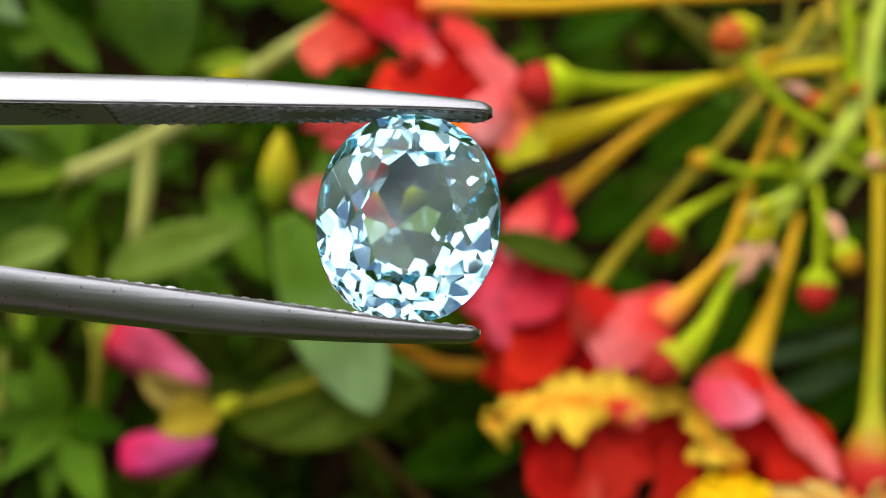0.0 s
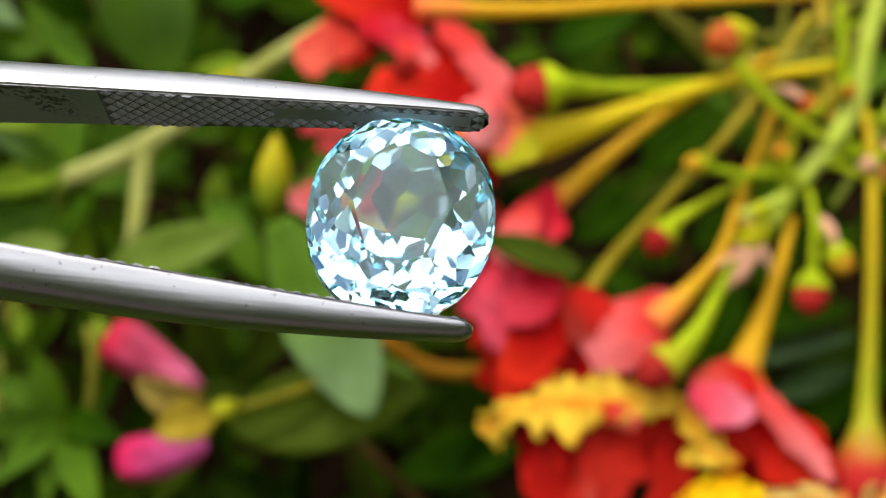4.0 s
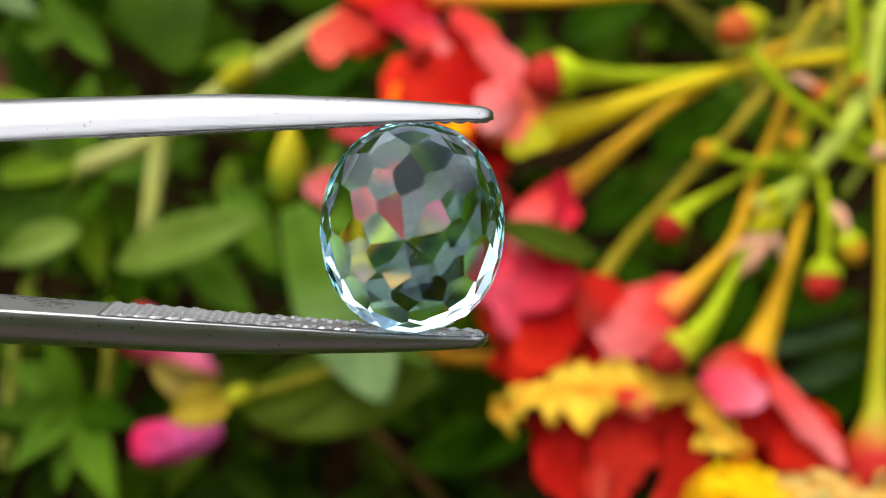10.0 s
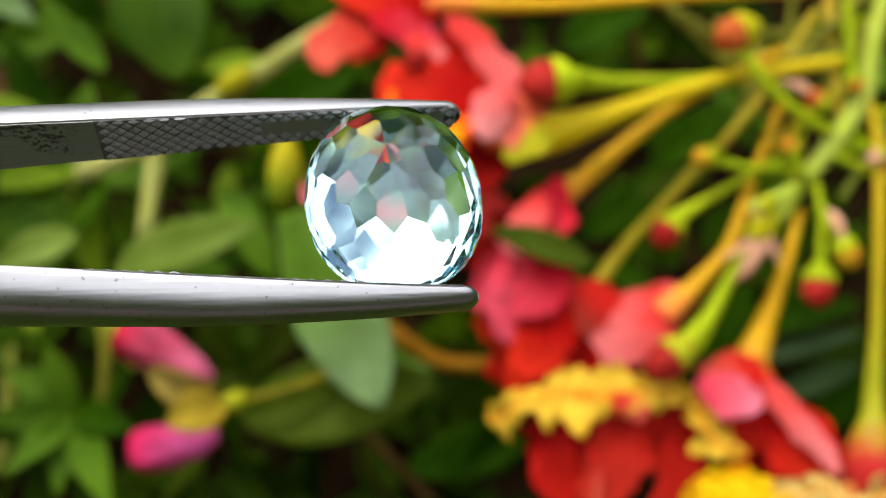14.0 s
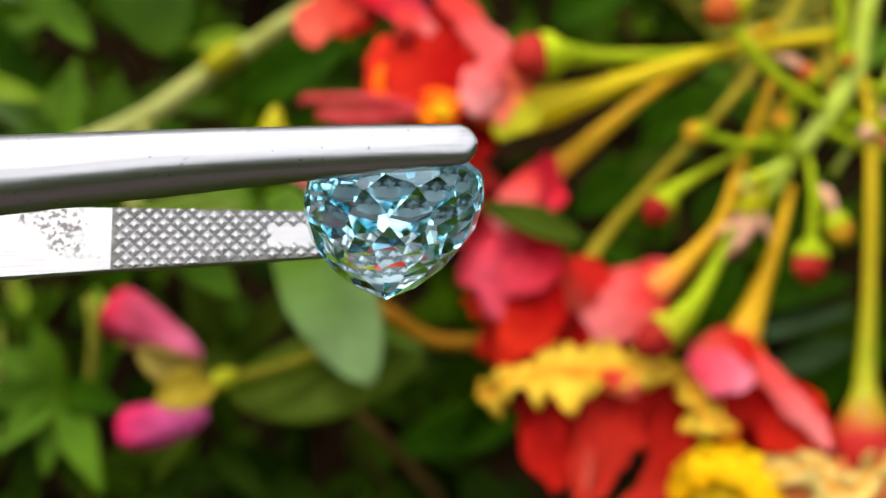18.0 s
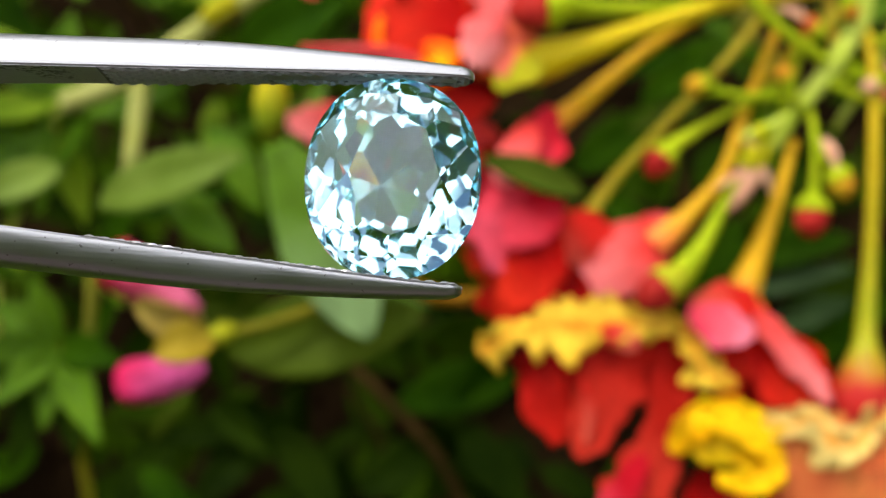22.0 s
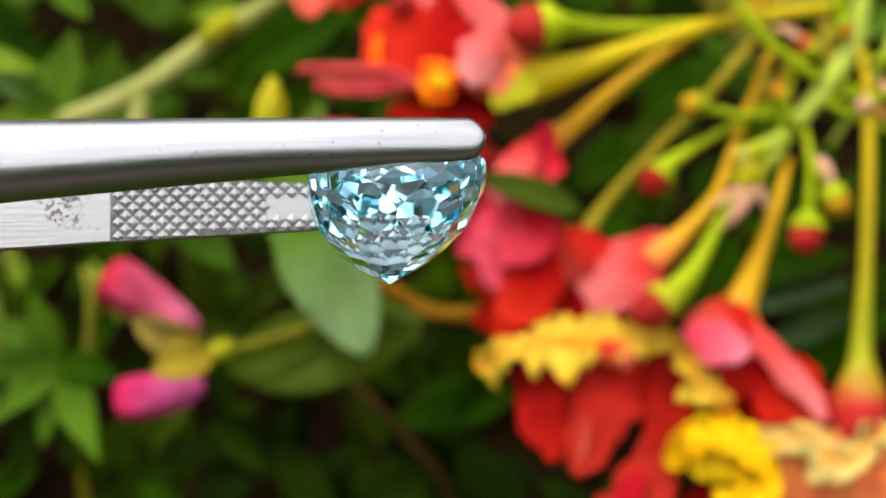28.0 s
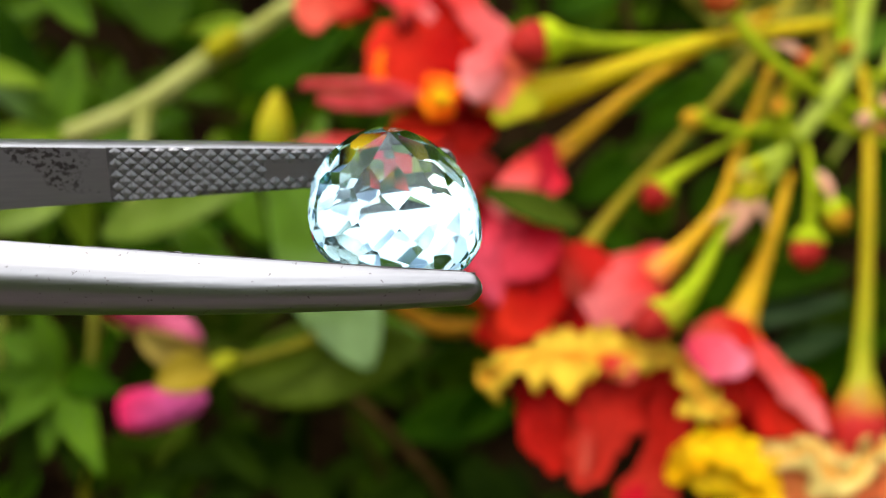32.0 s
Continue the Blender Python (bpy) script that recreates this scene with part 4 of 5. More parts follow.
# pedicels: each a slender stalk that widens into the calyx
for pts, radii, mat_ in (
    ([(-4, 43.5, 1.0), (16, 43.0, 1.0), (40, 44.5, 1.0), (72, 46, 1.0)], [2.0, 1.4, 1.1, 1.0], STEM_ORANGE),
    ([(22, 29.4, 0.965), (30, 29, 0.98), (45, 29.5, 1.0), (60, 31.5, 1.0), (72, 33.5, 1.0)], [2.4, 1.4, 1.2, 1.1, 1.0], STEM_GREEN),
    ([(7, 20.5, 0.985), (14, 19.8, 0.985), (18, 20, 0.985), (25, 21.9, 0.985), (34, 25, 0.985), (43, 27.8, 0.985), (52, 30.3, 0.99), (72, 33, 1.0)], [3.6, 4.3, 3.9, 2.7, 1.8, 1.5, 1.3, 1.1], STEM_YELLOW),
    ([(18, 7.5, 1.02), (25, 12.5, 1.02), (36, 21.5, 1.02), (46, 28, 1.03), (60, 35, 1.04)], [2.9, 1.8, 1.2, 1.0, 0.9], STEM_ORANGE),
    ([(20, -16, 1.02), (25, -9.5, 1.02), (31, -1, 1.03), (41, 10, 1.03), (54, 24, 1.04), (66, 42, 1.05)], [3.4, 1.5, 1.0, 0.9, 0.9], STEM_FLUSHED),
    ([(38.3, -12.6, 1.0), (44.3, -7.3, 1.0), (50.4, 0, 1.0), (54.5, 12, 1.01), (60, 26, 1.03)], [3.2, 1.8, 1.2, 1.0, 0.9], STEM_ORANGE),
    ([(53, -23, 0.99), (56, -16, 0.99), (60, -5, 0.99), (63, 6, 1.0)], [3.9, 2.3, 1.1, 0.9], STEM_ORANGE),
    ([(75.8, -31, 0.975), (76.7, -15, 0.98), (77.2, 5, 0.98), (76.8, 19, 0.99), (75, 27, 1.0)], [2.0, 1.2, 1.05, 0.95, 0.8], STEM_OLIVE),
    ([(52, 36, 0.965), (54.5, 32, 0.965), (58, 27.8, 0.968), (63, 23.5, 0.975), (68.5, 20, 0.99)], [0.7, 1.0, 1.0, 1.0, 1.0], STEM_GREEN),
    ([(71.5, 44, 0.985), (72, 36, 0.985), (72.6, 29.5, 0.99)], [0.8, 0.9, 1.1], STEM_GREEN),
    ([(47, 15.2, 0.99), (54, 13.8, 0.99), (61.5, 13.6, 1.0), (66, 12, 1.0)], [0.8, 0.7, 0.65, 0.6], STEM_GREEN),
    ([(61.5, 16.5, 0.98), (63.5, 13.0, 0.98), (66, 10, 1.0)], [0.8, 0.6, 0.6], STEM_GREEN),
    ([(40.5, 4.5, 1.0), (47, 8.5, 1.0), (55, 13, 1.0), (63, 17, 1.0)], [1.6, 0.8, 0.6, 0.6], STEM_GREEN),
    ([(71, -0.5, 0.98), (68, 3.5, 0.98), (66.5, 9, 0.99)], [0.6, 0.55, 0.5], STEM_GREEN),
    ([(66.5, -5, 0.98), (66.8, 3, 0.98), (66, 11, 0.99)], [0.9, 0.65, 0.6], STEM_GREEN),
    ([(42, -19.3, 0.95), (46.8, -13, 0.955), (51.2, -4.5, 0.97), (57, 6, 1.0)], [2.6, 1.5, 0.9, 0.7], STEM_GREEN),
    ([(85, 12, 1.0), (78, 15.5, 1.0), (70, 22, 1.0)], [0.8, 0.7, 0.7], STEM_GREEN),
    ([(88, 16.5, 1.0), (78, 17.5, 1.0), (67, 17, 1.0)], [0.8, 0.7, 0.7], STEM_GREEN),
    ([(40, 42, 1.12), (50, 32, 1.12), (58, 22, 1.12)], [0.9, 0.9, 0.9], STEM_FAINT),
    ([(48, 40, 1.10), (60, 38, 1.10), (73, 45, 1.10)], [1.2, 1.2, 1.2], STEM_FAINT),
    ([(62, 46, 1.08), (60, 30, 1.08), (58, 12, 1.08)], [0.8, 0.8, 0.8], STEM_FAINT),
    ([(68, 46, 1.06), (69, 34, 1.05), (70, 22, 1.04)], [1.1, 1.1, 1.0], STEM_OCHRE),
    ([(36, 45, 1.1), (52, 36, 1.1), (70, 33, 1.1)], [1.0, 1.0, 1.0], STEM_FAINT),
    ([(56, 36, 1.09), (52, 22, 1.09), (42, 12, 1.1)], [1.0, 0.9, 0.8], STEM_FAINT),
    ([(64, 24, 1.03), (60, 8, 1.03), (52, -4, 1.04)], [0.9, 0.9, 0.8], STEM_GREEN),
    ([(79, 48, 1.04), (66, 37, 1.04), (52, 25, 1.05)], [1.2, 1.1, 0.8], STEM_FAINT),
    ([(80, 44, 1.05), (70, 33, 1.05), (60, 14, 1.06)], [1.1, 1.0, 0.7], STEM_FAINT),
    ([(77, 36, 1.03), (64, 34, 1.04), (48, 33.5, 1.05)], [1.0, 1.0, 0.8], STEM_FAINT),
    ([(76, 30, 1.02), (66, 25, 1.03), (57, 16, 1.04)], [1.0, 0.9, 0.6], STEM_OLIVE),
    ([(84, 36, 1.02), (79, 22, 1.02), (70, 8, 1.03)], [1.0, 0.9, 0.7], STEM_LIME),
    ([(90, 30, 1.02), (82, 24, 1.01), (74, 24, 1.0)], [0.9, 0.9, 0.8], STEM_GREEN),
    ([(86, 10, 1.0), (80, 11.5, 0.99), (69, 16, 0.99)], [0.7, 0.8, 0.8], STEM_GREEN),
    ([(62, 10, 0.985), (57.5, 8, 0.98), (54, 6.5, 0.975)], [0.9, 0.8, 0.7], STEM_LIME),
    ([(66, 38, 1.07), (80, 42, 1.07), (88, 48, 1.07)], [1.0, 1.0, 1.0], STEM_GREEN),
):
    stem("pedicel", pts, radii, mat_, raceme)


def bud(x, z, s, r, tilt, long_, mat_, cap_mat, parent):
    """A round bud: tilt in degrees is where its free end points in the picture plane (0: right, 90: up)."""
    d = (DOWN @ Vector((math.cos(radians(tilt)), -0.15, math.sin(radians(tilt))))).normalized()
    c = at(x, z, s)
    r *= 0.001
    ball = [(0.0, 0.35 * r), (0.12, 0.68 * r), (0.3, 0.95 * r), (0.5, r), (0.7, 0.88 * r), (0.88, 0.55 * r), (1.0, 0.08 * r)]
    body = part("bud", lathe(c - d * r * long_, c + d * r * long_, ball, 18, 4, 0.03), mat_, parent)
    cap = [(0.0, 0.2 * r), (0.3, 0.55 * r), (0.6, 0.92 * r), (0.85, 1.05 * r), (1.0, 1.0 * r)]
    part("calyx", lathe(c - d * r * (long_ + 0.75), c - d * r * 0.45, cap, 18, 5, 0.04), cap_mat, body)


bud(16.8, 28.9, 0.955, 4.0, 188, 1.1, BUD_RED, STEM_GREEN, raceme)
bud(50.8, 37.4, 0.965, 3.3, 205, 1.0, BUD_ORANGE, BUD_YELLOW, raceme)
bud(45.6, 15.6, 0.98, 1.9, 185, 1.1, BUD_OLIVE, STEM_GREEN, raceme)
bud(61.2, 17.6, 0.98, 1.7, 120, 1.1, BUD_OLIVE, STEM_GREEN, raceme)
bud(39.0, 2.0, 0.99, 2.6, 230, 1.15, BUD_RED, STEM_GREEN, raceme)
bud(71.6, -2.0, 0.98, 2.4, 290, 1.1, BUD_OLIVE, STEM_GREEN, raceme)
bud(66.2, -8.2, 0.97, 3.0, 265, 1.05, BUD_RED, STEM_GREEN, raceme)
bud(38.8, -21.2, 0.94, 3.3, 218, 1.25, BUD_RED, CALYX, raceme)
part("bud", lathe(at(76.5, -20, 0.978), at(75.4, -46.5, 0.966), [(0, 0.0011), (0.2, 0.0013), (0.36, 0.0019), (0.48, 0.0031), (0.58, 0.0043), (0.7, 0.0051), (0.82, 0.0050), (0.93, 0.0038), (1, 0.0012)], 20, 5, 0.03), FAT_BUD, raceme, "swelling red bud in a flared olive calyx")
bud(56.5, 7.2, 0.98, 1.5, 200, 1.1, BUD_YELLOW, STEM_GREEN, raceme)
bud(72.8, 28.5, 0.985, 1.6, 285, 1.2, BUD_OLIVE, STEM_GREEN, raceme)
bud(76.5, 15.5, 0.98, 1.5, 200, 1.2, WILTED, STEM_GREEN, raceme)
bud(65.5, 26.2, 0.985, 1.7, 140, 1.4, BUD_ORANGE, STEM_GREEN, raceme)
bud(79, 14, 0.99, 1.3, 0, 1.1, PINK, STEM_GREEN, raceme)

# a spent bud with curled sepals
for dx, dz, w in ((-6.2, -9.5, 2.2), (-3.5, -8.0, 1.8), (-8.5, -5.0, 1.5), (2.0, -6.0, 1.6), (-3.0, 4.0, 1.8)):
    part("wilted_sepal", blade(at(57, 2, 0.97), at(57 + dx, 2 + dz, 0.965), w * 0.001, TO_EYE, lance, 0.3, 0.12, 0.08, 4, 0.0002, 8, 6, seed=dx), WILTED, raceme)
for dx, dz, w in ((-3.0, 4.5, 2.4), (1.5, 5.0, 2.0), (-5.0, 2.0, 1.8)):
    part("sepal", blade(at(57, 1, 0.968), at(57 + dx, 1 + dz, 0.962), w * 0.001, TO_EYE, lance, 0.3, 0.12, 0.08, 4, 0.0002, 8, 6, seed=dx), BUD_YELLOW, raceme)
for x, z, dx, dz in ((65, 27, -5, 2.2), (68, 6.5, 3.0, -6.5), (79, 19.5, 4.5, -3.0)):
    part("bract", blade(at(x, z, 0.98), at(x + dx, z + dz, 0.975), 0.002, TO_EYE, lance, 0.4, 0.15, 0.05, 3, 0.0002, 8, 6, seed=x), WILTED, raceme)


def petal(parent, x0, z0, x1, z1, width, mat_, s=1.0, s1=None, facing=(0, -1, 0.3), shape=fan, ruffle=0.06, cup=0.2, bend=0.08, waves=6, name="petal", nu=16, nv=14, rag=0.0):
    s1 = s if s1 is None else s1
    bm = blade(at(x0, z0, s), at(x1, z1, s1), width * 0.001, facing, shape, cup, bend, ruffle, waves, 0.00025, nu, nv, seed=x0 * 0.7 + z1, rag=rag)
    return part(name, bm, mat_, parent)


def flower(parent, x, z, s, r=2.2):
    """The green-yellow cup that carries a blossom's petals."""
    c = at(x, z, s)
    return part("flower", lathe(c + DOWN @ Vector((0, 0, 0.002)), c - DOWN @ Vector((0, 0.001, 0.002)), [(0, 0.001), (0.3, r * 0.8e-3), (0.7, r * 1e-3), (1, r * 0.6e-3)], 14, 5, 0.08), ORANGE, parent)


def sweep(parent, pts, widths, mat_, name="petal", **kw):
    return part(name, strip([at(*p) for p in pts], widths, seed=pts[0][0] * 1.3 + pts[-1][1], **kw), mat_, parent)


# upper blossom
f1 = flower(raceme, 2, 20, 1.03)
petal(f1, 0, 42, -23, 47, 13, RED, 1.04, 1.03, shape=oval, ruffle=0.05)
petal(f1, -6, 42, -14, 50, 14, RED, 1.05, 1.04)
sweep(f1, [(-12, 41, 1.03), (-16, 39, 1.02), (-21, 36, 1.01), (-22, 31, 1.0)], [5, 9, 9, 4], CORAL, ruffle=1.0, rag=0.35)
sweep(f1, [(-11, 40, 1.025), (-14, 37, 1.02), (-18, 33, 1.01)], [7, 7, 4], DEEP_RED, ruffle=0.6)
sweep(f1, [(-14, 41, 1.01), (-8, 39, 1.0), (-2, 36, 1.0)], [5, 6.5, 4], MAGENTA, ruffle=0.5)
sweep(f1, [(-8, 37.5, 0.998), (-3, 35.5, 0.995), (0, 33, 0.995)], [3, 3.5, 2], PINK, ruffle=0.4)
sweep(f1, [(-3, 37, 1.0), (2, 34, 1.0), (5, 29, 0.99)], [6, 8, 9], RED, ruffle=0.5)
sweep(f1, [(0, 41, 0.995), (5, 36.5, 0.99), (10, 31, 0.985), (14.5, 26, 0.98)], [4, 5.5, 6, 4], PINK, ruffle=0.4, cup=-0.2)
sweep(f1, [(9, 27, 0.99), (2, 27, 0.985), (-6, 26, 0.98), (-12, 22, 0.975)], [10, 15, 15, 7], RED, ruffle=0.8)
sweep(f1, [(6, 21, 0.982), (-2, 20.5, 0.978), (-8, 21, 0.972)], [8, 9, 5], DEEP_RED, ruffle=0.5)
sweep(f1, [(-9.5, 28, 0.972), (-10.5, 24, 0.97), (-9.5, 20, 0.97)], [1.2, 2.0, 1.2], ORANGE, ruffle=0.3)
sweep(f1, [(18, 22.3, 0.972), (12, 22.6, 0.966), (6, 23.5, 0.964)], [9, 10, 7], BLUSH, ruffle=0.3, cup=-0.2)
sweep(f1, [(10.8, 28.6, 0.962), (8.2, 24.5, 0.958), (6.8, 18.5, 0.96)], [4.5, 8.0, 5], ROSE, ruffle=0.25, cup=-0.25)
sweep(f1, [(18, 20, 0.965), (13.5, 17.5, 0.962), (10.5, 14.8, 0.962)], [6.5, 5, 3], CALYX_LIME, name="sepal", ruffle=0.3)
petal(f1, 8, 18, 4, 9, 9, DEEP_RED, 1.0, 0.99, shape=oval)
sweep(f1, [(2, 23, 0.962), (0.5, 19.5, 0.958), (1.5, 15.5, 0.962)], [5, 7.5, 5], ORANGE, ruffle=1.1, rag=0.3)
sweep(f1, [(1, 21, 0.955), (0.5, 18.5, 0.953)], [3, 4], GOLD, ruffle=0.7, rag=0.3)
petal(f1, 4, 15, -8, 11, 10, RED, 1.0, 0.98, ruffle=0.08)
petal(f1, -13, 30, -9, 37, 8, LEAF_OLIVE, 1.03, 1.02, shape=oval, ruffle=0.02, name="leaf")
part("throat", lathe(at(-4.5, 35, 0.99), at(-7, 31.5, 0.985), [(0, 0.0006), (0.4, 0.0022), (1, 0.0010)], 10), BUD_RED, f1, "dark purple throat")
for x1, z1, r in ((-24, 22, 0.75), (-24.5, 21.2, 0.6), (-21, 19.6, 0.8), (-21.5, 18.5, 0.8), (-19, 17.6, 0.6)):
    part("stamen", tube([at(-2, 19.5, 0.972), at(-10, z1 - 0.2, 0.966), at(x1, z1, 0.96)], [r * 0.001, r * 0.001, r * 0.0007], 8), STAMEN, f1)

# the blossom behind the stone
f2 = flower(raceme, 12, -6, 1.06)
petal(f2, 19, 11, 13, -3, 12, PINK, 1.03, 1.02, shape=lambda u: 0.12 + 0.88 * u, ruffle=0.02)
petal(f2, 12, 6, -22, 5, 15, PINK, 1.08, 1.07, shape=oval, ruffle=0.05)
petal(f2, 18, 0, 12, -5, 8, PINK, 1.025, 1.015, shape=oval, ruffle=0.03)
sweep(f2, [(20, 12, 0.995), (17, 3, 0.985), (14, -8, 0.980), (11, -18, 0.980)], [5, 10, 13, 8], HOT_ROSE, ruffle=0.9)
sweep(f2, [(17, 9, 0.980), (14, 3, 0.970), (11, -2, 0.970)], [4, 7, 5], PINK, ruffle=0.6)
sweep(f2, [(21, -2, 0.970), (17, -8, 0.965), (12, -13, 0.965)], [5, 8, 5], MAGENTA, ruffle=0.7)
sweep(f2, [(20, -10, 0.970), (17, -17, 0.968), (13, -24, 0.968)], [7, 11, 7], RED, ruffle=0.8)
sweep(f2, [(-8, 9.5, 1.06), (-18, 9, 1.05), (-26, 8.5, 1.01)], [8, 9, 6], PINK, ruffle=0.5)
petal(f2, 18, -1, 4, -11, 11, MAGENTA, 1.03, 1.02, shape=oval, ruffle=0.05)
petal(f2, 16, 2, 4, -4, 14, DEEP_RED, 1.07, 1.07, shape=oval)
petal(f2, 17, -6, 7, -13, 10, MAGENTA, 1.04, 1.03, shape=oval, ruffle=0.08)
petal(f2, 14, -8, 7, -18, 10, RED, 1.05, 1.04, ruffle=0.1)
petal(f2, 14, -10, 14, -26, 16, DEEP_RED, 1.06, 1.05, ruffle=0.05)
part("throat", lathe(at(10, -5.5, 1.005), at(9, -6.5, 1.0), [(0, 0.0004), (0.4, 0.0014), (1, 0.0008)], 10), BUD_RED, f2, "dark throat")

# lower middle blossom
f3 = flower(raceme, 30, -18, 1.02)
petal(f3, 24, -10, 14, -24, 15, RED, 1.03, 1.02, shape=oval)
petal(f3, 22, -12, 9, -26, 16, RED, 1.005, 0.995, shape=oval, ruffle=0.05)
petal(f3, 20, -15, 17, -31, 14, DEEP_RED, 0.995, 0.985, shape=oval, ruffle=0.05)
petal(f3, 39, -10, 24, -20, 13, PINK, 1.0, 0.985, shape=oval, ruffle=0.03, cup=-0.2)
petal(f3, 32, -9, 38.5, -15.5, 13, PINK, 1.01, 1.0, shape=oval, ruffle=0.03)
sweep(f3, [(28, -8, 1.0), (22.5, -13, 0.995), (18, -21, 0.99)], [7, 13, 12], CORAL, ruffle=0.9)
petal(f3, 30, -18, 20, -26, 16, PINK, 1.01, 1.0, shape=oval, ruffle=0.04)
sweep(f3, [(5.5, -31.5, 0.962), (8.5, -30, 0.962), (12.5, -27.6, 0.962), (20.5, -26.8, 0.96), (27.5, -27, 0.96), (35.5, -26.6, 0.96), (42, -26.6, 0.958)], [4.5, 4, 4.5, 9, 8, 5, 4], BAND, ruffle=2.4, rag=0.45, waves=1.6, steps=11, nv=18, name="frilled_petal", lobes=((0.09, -1, 3), (0.46, 1, 3), (0.68, 1, 2.5), (0.4, -1, 3), (0.53, -1, 4)))
sweep(f3, [(27, -27.5, 0.956), (31, -29, 0.954), (33, -31.5, 0.955)], [2, 4.5, 3], CORAL, ruffle=0.8)
sweep(f3, [(41, -25.5, 0.954), (43.5, -30.5, 0.952), (46, -35.3, 0.95), (51.5, -37.5, 0.95)], [3.6, 4.4, 5, 2.6], BAND, ruffle=2.2, rag=0.45, waves=1.6, steps=11, nv=18, name="frilled_petal", lobes=((0.35, 1, 1.5), (0.6, -1, 2), (0.8, 1, 1.5)))
sweep(f3, [(19.5, -26, 0.975), (18, -34, 0.972), (17.5, -41, 0.968), (20, -48, 0.968)], [8, 8, 8.5, 5], DEEP_RED, ruffle=0.7)
sweep(f3, [(25, -26, 0.976), (23.5, -36, 0.974), (21.5, -46, 0.973)], [15, 18, 12], DEEP_RED, ruffle=1.0, rag=0.4)
sweep(f3, [(31, -25, 0.97), (30, -34, 0.966), (26.5, -43, 0.962), (23, -50.5, 0.962)], [11, 12, 10, 4], CRIMSON, ruffle=0.8)
# coral sliver: the crimson petal's pinkish highlight, laid on as colour
sweep(f3, [(24, -36, 0.958), (25, -42, 0.957), (24.5, -48, 0.958)], [1.2, 2, 1.2], CORAL, ruffle=0.3)
sweep(f3, [(39, -25, 0.972), (40, -34, 0.968), (39.5, -44, 0.965), (34, -56, 0.962), (29, -68, 0.962)], [8, 7, 8, 11, 13], CRIMSON, ruffle=0.7)
sweep(f3, [(36, -26, 0.978), (36.5, -33, 0.976), (39, -41, 0.974)], [7, 6, 5], BLOOD, ruffle=0.5)
sweep(f3, [(35, -50, 0.958), (31, -57, 0.956), (26, -68, 0.956)], [3, 5, 7], MAGENTA, ruffle=0.4)

# lower right blossom
f4 = flower(raceme, 55, -24, 0.99)
sweep(f4, [(55, -21.5, 0.965), (50, -23.5, 0.955), (44, -27, 0.952)], [5, 8.5, 7], CORAL, ruffle=0.5)
sweep(f4, [(43, -24.6, 0.946), (48.5, -26.6, 0.944), (55, -28.6, 0.946)], [4.0, 8.2, 4.5], HOT_PINK, ruffle=0.5)
sweep(f4, [(51, -22.5, 0.965), (57, -27, 0.96), (63, -33.5, 0.955), (69, -41, 0.952)], [4, 4.8, 5, 3], PINK, ruffle=0.3, cup=-0.2)
sweep(f4, [(52, -25, 0.98), (58, -31, 0.972), (63, -38, 0.966), (66, -44, 0.966)], [9, 11, 13, 10], RED, ruffle=0.5)
petal(f4, 52, -26, 56, -48, 15, DEEP_RED, 1.0, 0.99, shape=oval, ruffle=0.03)
petal(f4, 47, -28, 51, -40, 9, RED, 0.98, 0.97, shape=oval, ruffle=0.05)
sweep(f4, [(41, -50, 0.95), (43.5, -44.5, 0.948), (50, -43, 0.946), (56, -47, 0.944), (59, -51.5, 0.944), (55, -55, 0.944), (48.5, -54.5, 0.946)], [4.5, 6, 6.5, 6.5, 5.5, 4.5, 3.5], GOLD, ruffle=2.2, rag=0.35, waves=1.4, steps=10, nv=18, name="frilled_petal")
sweep(f4, [(44, -48.5, 0.952), (50, -48, 0.95), (56, -50.5, 0.95)], [6, 8, 6], GOLD, ruffle=1.2, name="frilled_petal")
sweep(f4, [(56, -43, 0.95), (61, -45, 0.948), (66, -43, 0.946), (69, -47.5, 0.944), (73, -48.5, 0.944), (77, -44, 0.946), (82, -42.5, 0.948)], [3.5, 5, 5, 6, 5.5, 5, 5], CREAM, ruffle=2.2, rag=0.45, waves=1.6, steps=10, nv=18, name="frilled_petal", lobes=((0.5, -1, 2.5), (0.25, -1, 2)))
sweep(f4, [(68, -43, 0.956), (70, -52, 0.952), (72, -66, 0.95)], [14, 20, 22], BODY, ruffle=0.9)
sweep(f4, [(80, -42, 0.958), (81, -52, 0.954), (80, -66, 0.952)], [10, 14, 16], BODY, ruffle=0.9)
petal(f4, 60, -46, 64, -66, 12, RED, 0.985, 0.97, shape=oval, ruffle=0.03)
petal(f4, 46, -52, 50, -68, 12, DEEP_RED, 0.975, 0.965, shape=oval, ruffle=0.03)

f3.location = DOWN @ Vector((0.0018, 0, 0))
f4.location = DOWN @ Vector((0.0012, 0, 0))

